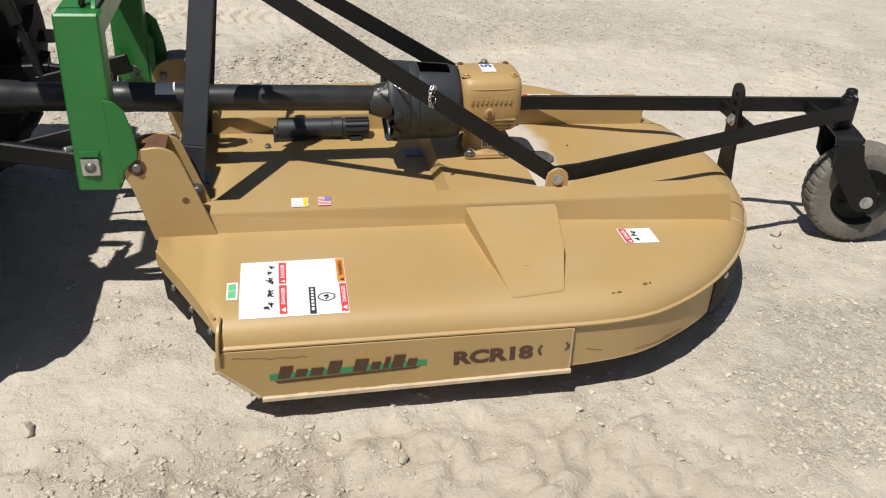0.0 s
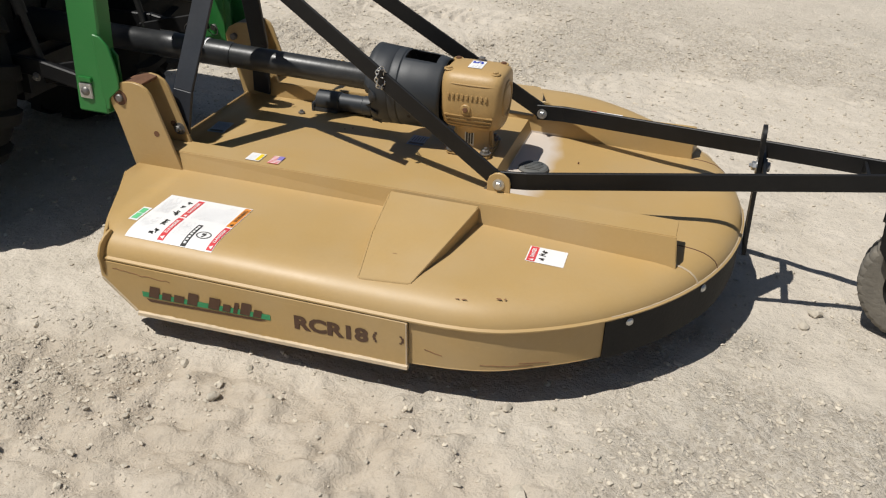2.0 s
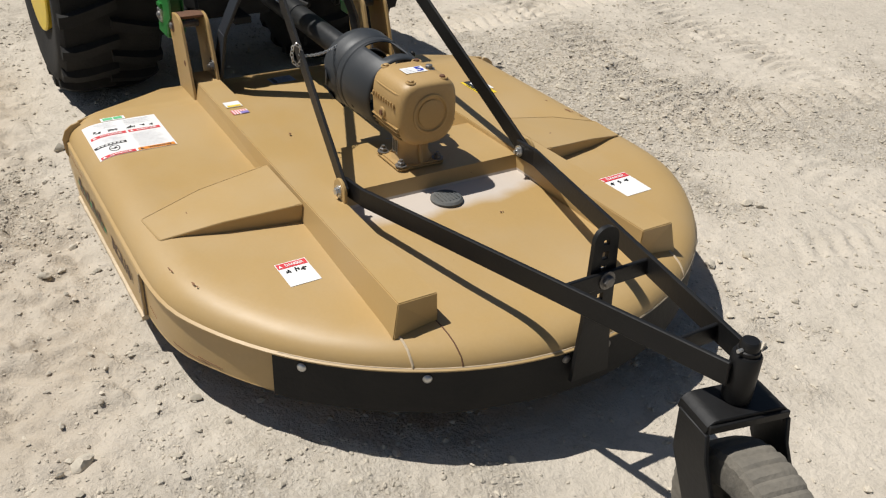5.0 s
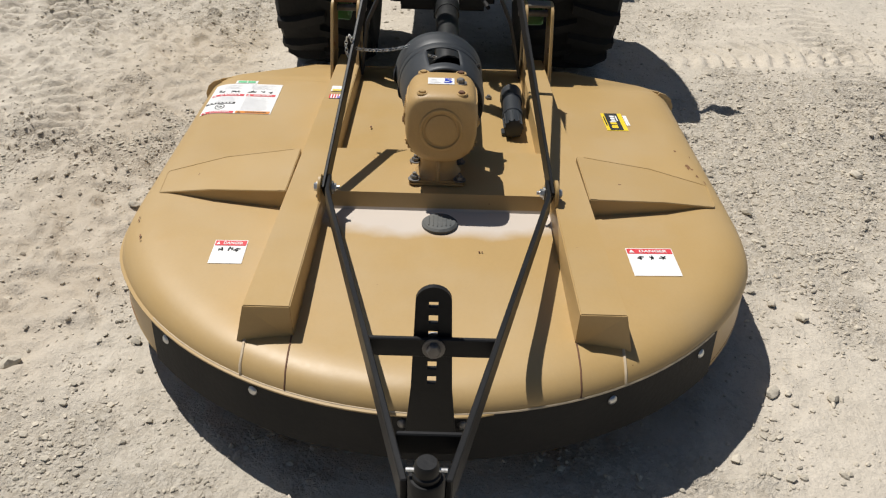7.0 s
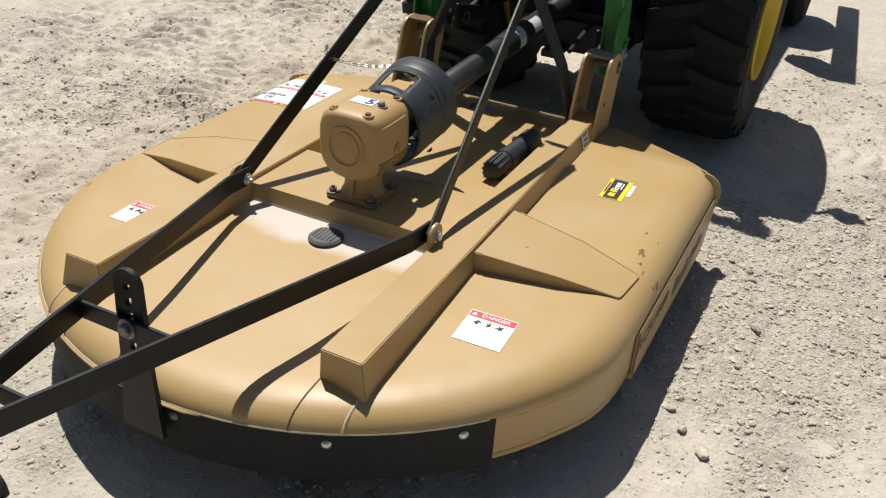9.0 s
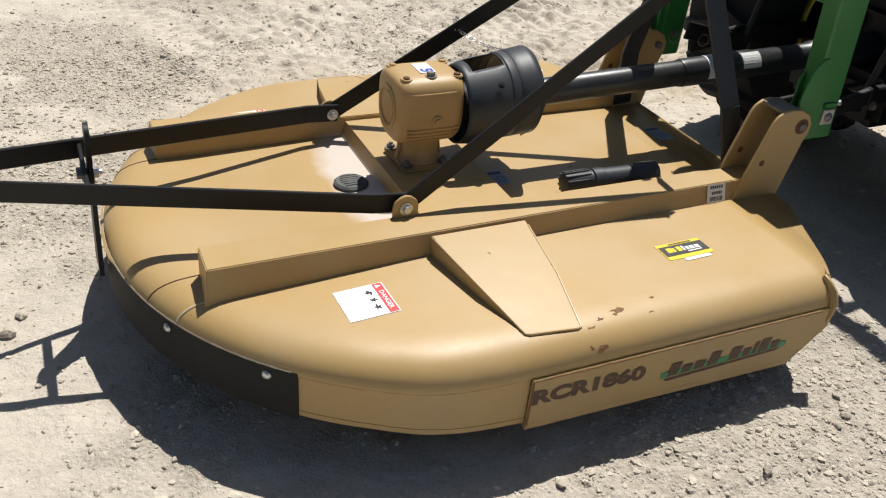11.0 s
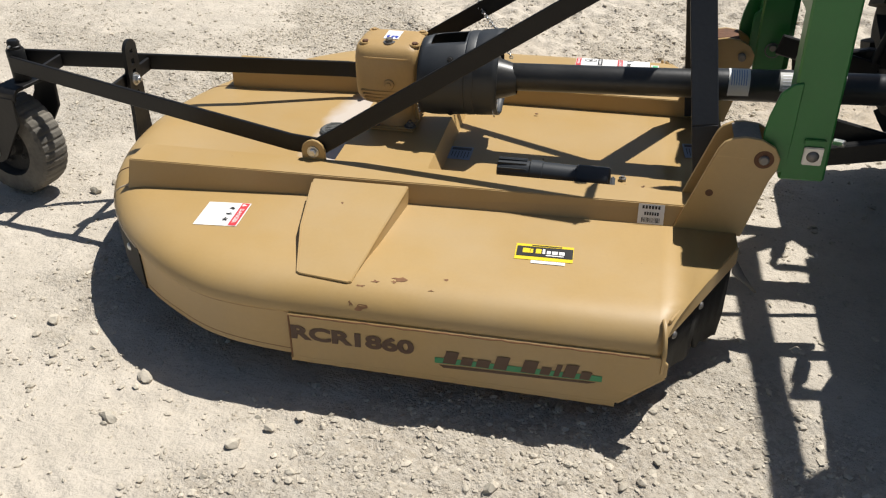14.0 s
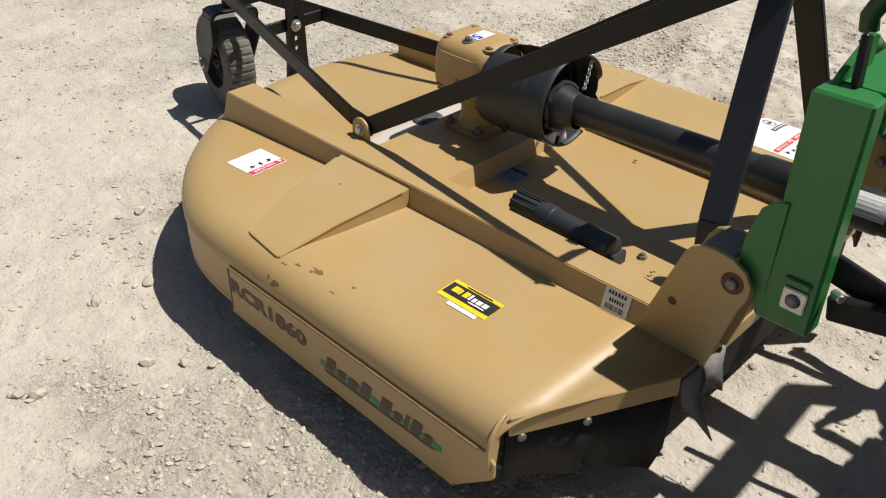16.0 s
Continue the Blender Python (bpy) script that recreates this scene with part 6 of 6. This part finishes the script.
# ---------------------------------------------------------------- quick hitch
hitch = thing("quick_hitch", (-0.9, 0, 0), "green steel quick hitch frame holding the mower to the tractor", "hitch")
for sgn in (-1, 1):
    y = 0.371 if sgn > 0 else -0.399               # outer face at the foot; leans in towards the top
    lean_in = Matrix.Translation((-0.906, 0.333 if sgn > 0 else -0.357, 0.6525)) @ Matrix.Rotation(radians(1.6 if sgn > 0 else -3.1), 4, "X") @ Matrix.Rotation(radians(0.8), 4, "Y")
    bm = bmesh.new()
    section = [(-0.050, 0.032), (0.050, 0.032), (0.050, -0.032), (-0.032, -0.032), (-0.050, -0.014)]
    prism(bm, [(a, sgn * b) for a, b in section], lean_in, 0.432, 0.005)
    up = part("upright", bm, M_GREEN, hitch, "square green hitch upright")
    bm = bmesh.new()
    prism(bm, [(-0.872, 0.450), (-0.852, 0.454), (-0.838, 0.500), (-0.838, 0.600), (-0.872, 0.640)], in_xz(y - sgn * 0.058), 0.008, 0.002)
    prism(bm, [(-0.872, 0.452), (-0.852, 0.456), (-0.849, 0.487), (-0.812, 0.520), (-0.809, 0.550), (-0.814, 0.590), (-0.828, 0.645), (-0.851, 0.668), (-0.872, 0.673)], in_xz(y - sgn * 0.005), 0.008, 0.002)
    part("latch_plate", bm, M_GREEN, up)
    bm = bmesh.new()
    box(bm, (-0.922, y + sgn * 0.001, 0.503), (0.042, 0.008, 0.044), bevel=0.002)
    part("square_washer", bm, M_ZINC, up)
    bm = bmesh.new()
    dome(bm, (-0.922, y + sgn * 0.005, 0.503), (0, sgn, 0), 0.014, 0.009)
    part("bolt", bm, M_STEEL, up)
    bm = bmesh.new()
    box(bm, (-0.921, y - sgn * 0.001, 0.537), (0.046, 0.012, 0.014), bevel=0.002)
    part("stop_tab", bm, M_GREEN, up)
    bm = bmesh.new()
    bar(bm, (-0.900, sgn * 0.304, 0.868), (-0.888, sgn * 0.282, 0.945), 0.026, 0.012, up=(0, 1, 0), bevel=0.003)
    part("latch_lever", bm, M_BLACK, up)
    bm = bmesh.new()
    prism(bm, [(0.324, 0.866), (0.304, 0.884), (0.21, 0.925), (0.185, 0.918), (0.185, 0.866)], Matrix(((0, 0, 1, -0.872), (sgn, 0, 0, 0), (0, 1, 0, 0), (0, 0, 0, 1))), 0.012, 0.002)
    part("gusset", bm, M_GREEN, up)
    bm = bmesh.new()
    rod(bm, (-0.903, y - sgn * 0.060, 0.512), (-0.903, y - sgn * 0.082, 0.512), 0.010, 12, chamfer=0.002)
    ring(bm, (-0.903, y - sgn * 0.079, 0.505), (0.1, 1, 0.2), 0.020, 0.0018, 20, 6)
    part("pull_ring", bm, M_STEEL, up)
bm = bmesh.new()
box(bm, (-0.908, -0.008, 0.832), (0.096, 0.616, 0.072), bevel=0.006)
part("cross_beam", bm, M_GREEN, hitch, "green top beam")
bm = bmesh.new()
box(bm, (-0.915, 0, 0.90), (0.06, 0.10, 0.09), bevel=0.006)
part("hook_base", bm, M_GREEN, hitch)
bm = bmesh.new()
pts = [(-0.915, 0, 0.95), (-0.86, 0, 0.955), (-0.815, 0, 0.93), (-0.795, 0, 0.885), (-0.803, 0, 0.845), (-0.828, 0, 0.825), (-0.853, 0, 0.832), (-0.868, 0, 0.855)]
pts2 = []
for a, b in zip(pts, pts[1:]):
    for k in range(3):
        pts2.append(Vector(a).lerp(Vector(b), k / 3))
tube_path(bm, pts2, 0.018, 12)
part("top_hook", bm, M_GREEND, hitch, "dark green hook for the mast pin")

# the mower hangs a little nose-down between the hitch and its tail wheel
TILT = -0.0118
for ob, at in ((mower, (0.0126, 0, -0.0013)), (hitch, (-0.8895, 0, -0.0109))):
    ob.location, ob.rotation_euler, ob.scale = at, (0, TILT, 0), (1.002, 0.965, 1)

# ---------------------------------------------------------------- rear of the tractor
tractor = thing("tractor", (-1.82, 0, 0), "rear of a green tractor with deep-lugged tyres", "tractor")
AX, AZ = -1.697, 0.497                          # rear axle


def build_wheel(sgn):
    bm = bmesh.new()
    yc = 0.525 if sgn > 0 else -0.480
    prof = [(-0.165, 0.245), (-0.182, 0.30), (-0.190, 0.37), (-0.193, 0.425), (-0.172, 0.461), (-0.10, 0.471), (0, 0.474), (0.10, 0.471), (0.172, 0.461), (0.193, 0.425), (0.190, 0.37), (0.182, 0.30), (0.165, 0.245)]
    turned(bm, [(d + 0.2, r) for d, r in prof], (AX, yc - 0.2, AZ), (AX, yc + 0.2, AZ), 72, caps=False)
    w = part("rear_wheel", bm, M_TYRE, tractor, "big black tractor tyre with chevron lugs", angle=40)
    n = 20
    for side in (-1, 1):
        mesh = None
        for k in range(n):
            a0 = 2 * math.pi * (k + (0.25 if side > 0 else -0.25)) / n
            if mesh is None:
                bm = bmesh.new()
                pts = []
                for j in range(6):
                    f = j / 5
                    d, a = side * (-0.012 + 0.198 * f), -0.13 * f
                    r_top, r_bot = (0.502 if f < 0.7 else 0.495 if f < 0.9 else 0.474), (0.452 if f < 0.9 else 0.405)
                    wide = 0.046 + 0.014 * f
                    for dr, da in ((r_bot, -wide), (r_top, -wide * 0.8), (r_top, wide * 0.8), (r_bot, wide)):
                        pts.append((dr * math.cos(a + da), d, dr * math.sin(a + da)))
                fs = [(4 * j + q, 4 * j + q + 1, 4 * j + 5 + q, 4 * j + 4 + q) for j in range(5) for q in range(3)]
                add_mesh(bm, pts, fs + [(0, 1, 2, 3), (20, 21, 22, 23)])
                mesh = finish("lug", bm, M_TYRE, 30)
            lug = new("lug", mesh)
            lug.parent = w
            lug.matrix_basis = Matrix.Translation((AX, yc, AZ)) @ Matrix.Rotation(-a0, 4, "Y")
            tagged(lug)
    bm = bmesh.new()
    o = yc
    turned(bm, [(0.0, 0.245), (0.006, 0.250), (0.03, 0.239), (0.10, 0.226), (0.20, 0.222), (0.27, 0.222), (0.35, 0.239), (0.372, 0.250), (0.380, 0.245), (0.36, 0.229), (0.27, 0.212), (0.235, 0.195), (0.225, 0.080), (0.20, 0.067), (0.20, 0.040)] if sgn > 0 else
           [(0.0, 0.245), (0.006, 0.250), (0.03, 0.239), (0.10, 0.226), (0.20, 0.222), (0.27, 0.222), (0.35, 0.239), (0.372, 0.250), (0.380, 0.245), (0.36, 0.229), (0.20, 0.212), (0.155, 0.195), (0.145, 0.080), (0.17, 0.067), (0.17, 0.040)], (AX, o - 0.19, AZ), (AX, o + 0.19, AZ), 48, caps=True)
    part("wheel_rim", bm, M_YELLOW, w, "yellow pressed steel rim")
    for k in range(8):
        t = 2 * math.pi * k / 8
        bm = bmesh.new()
        hexbolt(bm, (AX + 0.11 * math.cos(t), yc + sgn * 0.045, AZ + 0.11 * math.sin(t)), (0, sgn, 0), 0.014, 0.014)
        part("wheel_nut", bm, M_ZINC, w)


for sgn in (-1, 1):
    build_wheel(sgn)
    # axle tube, fender, lower link, lift rod, roll bar post
    bm = bmesh.new()
    turned(bm, [(0, 0.15), (0.08, 0.15), (0.12, 0.10), (0.42, 0.09), (0.42, 0.12), (0.46, 0.12)], (AX, sgn * 0.12, AZ), (AX, sgn * 0.6, AZ), 24)
    part("axle_housing", bm, M_DARKS, tractor)
    bm = bmesh.new()
    n = 16
    vs = []
    for k in range(n + 1):
        t = radians(58 + 98 * k / n)
        for d, r in ((0.30, 0.535), (0.34, 0.575), (0.70, 0.575), (0.72, 0.545)):
            vs.append((AX + r * math.cos(t), sgn * d, AZ + r * math.sin(t)))
    add_mesh(bm, vs, [(4 * k + j, 4 * k + j + 1, 4 * k + 5 + j, 4 * k + 4 + j) for k in range(n) for j in range(3)])
    ob = part("fender", bm, M_GREEND, tractor, "dark green curved fender")
    ob.modifiers.new("thickness", "SOLIDIFY").thickness = 0.006
    bm = bmesh.new()
    bar(bm, (-0.955, sgn * 0.292, 0.464), (-1.15, sgn * 0.286, 0.497), 0.050, 0.022, bevel=0.004)
    bar(bm, (-1.14, sgn * 0.286, 0.496), (-1.80, sgn * 0.23, 0.490), 0.054, 0.026, bevel=0.004)
    link = part("lower_link", bm, M_BLACK, tractor, "black steel lower link arm")
    bm = bmesh.new()
    hexbolt(bm, (-1.165, sgn * 0.298, 0.470), (0, sgn, 0), 0.009, 0.009)
    part("link_pin", bm, M_STEEL, link)
    bm = bmesh.new()
    bar(bm, (-0.905, sgn * 0.262, 0.531), (-1.175, sgn * 0.258, 0.462), 0.058, 0.012, bevel=0.003)
    part("sway_bar", bm, M_BLACK, tractor, "flat black sway bar")
    bm = bmesh.new()
    ring(bm, (-0.975, sgn * 0.252, 0.494), (0.2, 1, 0.1), 0.019, 0.0016, 20, 6)
    part("lynch_ring", bm, M_STEEL, link)
    bm = bmesh.new()
    rod(bm, (-0.965, sgn * 0.318, 0.512), (-0.985, sgn * 0.336, 0.516), 0.008, 10, chamfer=0.002)
    part("lynch_pin", bm, M_ZINC, link, "bright zinc pin end")
    bm = bmesh.new()
    rod(bm, (-1.160, sgn * 0.262, 0.480), (-1.29, sgn * 0.268, 0.98), 0.011, 12)
    turned(bm, [(0, 0.018), (0.20, 0.018)], (-1.205, sgn * 0.264, 0.65), (-1.29, sgn * 0.268, 0.98), 14)
    part("lift_rod", bm, M_DARKS, tractor)
    bm = bmesh.new()
    bar(bm, (-1.455 - sgn * 0.022, sgn * 0.46 - 0.05, 1.00), (-1.416 - sgn * 0.022, sgn * 0.46 - 0.05, 1.51), 0.070, 0.050, up=(1, 0, 0), bevel=0.006)
    part("roll_bar_post", bm, M_BLACK, tractor, "black roll bar post")
bm = bmesh.new()
box(bm, (0, 0, 0), (0.068, 0.97, 0.055), Matrix.Translation((-1.416, -0.05, 1.50)) @ Matrix.Rotation(radians(2.6), 4, "Z"), bevel=0.01)
part("roll_bar", bm, M_BLACK, tractor, "black roll bar cross tube")
# housing bulked out beyond what is known, so it shades the ground
bm = bmesh.new()
t = bmesh.new()
bmesh.ops.create_cube(t, size=1, matrix=Matrix.Translation((-2.16, 0, 0.67)) @ Matrix.Diagonal((1.44, 0.54, 0.72, 1)))
bmesh.ops.bevel(t, geom=t.edges[:], offset=0.05, segments=3, affect="EDGES")
merge(bm, t)
box(bm, (-1.43, 0, 0.84), (0.14, 0.46, 0.24), bevel=0.03)
box(bm, (-1.40, 0, 0.40), (0.16, 0.40, 0.16), bevel=0.03)
part("transmission_housing", bm, M_DARKS, tractor, "greasy dark transmission housing")
# unseen thin rod, added to cast a narrow bar of shadow
bm = bmesh.new()
tube_path(bm, [(-0.935, 0.165, 0.46), (-1.15, 0.135, 0.455), (-1.45, 0.10, 0.45)], 0.008, 8)
part("unseen_rod", bm, M_DARKS, tractor)
bm = bmesh.new()
rod(bm, (-1.44, -0.28, 1.0), (-1.44, 0.28, 1.0), 0.035, 18)
for sgn in (-1, 1):
    bar(bm, (-1.44, sgn * 0.26, 1.0), (-1.30, sgn * 0.26, 0.98), 0.05, 0.02)
part("rockshaft", bm, M_DARKS, tractor)
bm = bmesh.new()
prism(bm, [(-1.54, 0.40), (-1.40, 0.60), (-1.40, 0.64), (-1.54, 0.64)], in_xz(0.09), 0.008)
prism(bm, [(-1.54, 0.40), (-1.40, 0.60), (-1.40, 0.64), (-1.54, 0.64)], in_xz(-0.05), 0.008)
box(bm, (-1.47, 0.02, 0.643), (0.15, 0.155, 0.008))
part("shaft_shield", bm, M_BLACK, tractor)
bm = bmesh.new()
bar(bm, (-1.20, 0.0, 0.345), (-2.0, 0.0, 0.345), 0.03, 0.07, bevel=0.004)
part("drawbar", bm, M_DARKS, tractor)
# platform, hood, frame and front wheels are unseen, added to shade the ground
bm = bmesh.new()
box(bm, (-2.10, 0, 1.03), (1.4, 0.68, 0.03), bevel=0.01)
part("platform", bm, M_DARKS, tractor)
bm = bmesh.new()
t = bmesh.new()
bmesh.ops.create_cube(t, size=1, matrix=Matrix.Translation((-3.30, 0, 0.92)) @ Matrix.Diagonal((1.30, 0.56, 0.72, 1)))
bmesh.ops.bevel(t, geom=t.edges[:], offset=0.07, segments=3, affect="EDGES")
merge(bm, t)
part("hood", bm, M_GREEND, tractor, "green engine hood, unseen, added for its shade")
bm = bmesh.new()
box(bm, (-3.2, 0, 0.46), (1.5, 0.34, 0.26), bevel=0.03)
part("front_frame", bm, M_DARKS, tractor)
for sgn in (-1, 1):
    bm = bmesh.new()
    turned(bm, [(0, 0.16), (0.01, 0.30), (0.05, 0.345), (0.17, 0.345), (0.21, 0.30), (0.22, 0.16)], (-3.55, sgn * 0.60 - 0.11, 0.345), (-3.55, sgn * 0.60 + 0.11, 0.345), 40)
    part("front_wheel", bm, M_TYRE, tractor)
    # unseen loader post and arm, added to cast a shadow on the yard
    bm = bmesh.new()
    box(bm, (-3.05, sgn * 0.62, 0.75), (0.16, 0.16, 0.55), bevel=0.02)
    bar(bm, (-3.0, sgn * 0.66, 1.02), (-4.4, sgn * 0.66, 0.70), 0.13, 0.09, bevel=0.01)
    part("unseen_loader_arm", bm, M_GREEND, tractor, "dark green loader arm, unseen, added for its shadow")
    # unseen lamp and bracket, added to cast a lump in the ground shadow
    bm = bmesh.new()
    bar(bm, (-1.45, sgn * 0.46 - 0.05, 1.22), (-1.615, sgn * 0.72, 1.22), 0.03, 0.02, bevel=0.003)
    bracket = part("unseen_lamp_bracket", bm, M_BLACK, tractor)
    bm = bmesh.new()
    box(bm, (-1.62, sgn * 0.74, 1.25), (0.07, 0.11, 0.10), bevel=0.02)
    part("unseen_lamp", bm, ink("amber_lens", (0.55, 0.18, 0.01)), bracket)
# unseen seat, added so that its shadow falls behind the wheels
bm = bmesh.new()
box(bm, (-1.86, 0, 1.13), (0.46, 0.46, 0.13), bevel=0.05)
box(bm, (-1.68, 0, 1.36), (0.12, 0.46, 0.42), Matrix.Rotation(radians(-10), 4, "Y"), bevel=0.05)
box(bm, (-1.86, 0, 1.04), (0.3, 0.3, 0.07))
part("seat", bm, M_BLACK, tractor, "black tractor seat, unseen, added for its shadow")
for z0, z1, y in ((0.95, 0.62, 0.14), (0.98, 0.70, -0.16), (0.90, 0.66, 0.18)):
    bm = bmesh.new()
    tube_path(bm, [(-1.47, y, z0), (-1.40, y, z0 - 0.02), (-1.36, y * 0.9, (z0 + z1) / 2), (-1.42, y * 0.8, z1)], 0.010, 8)
    part("hydraulic_hose", bm, M_TUBE, tractor)
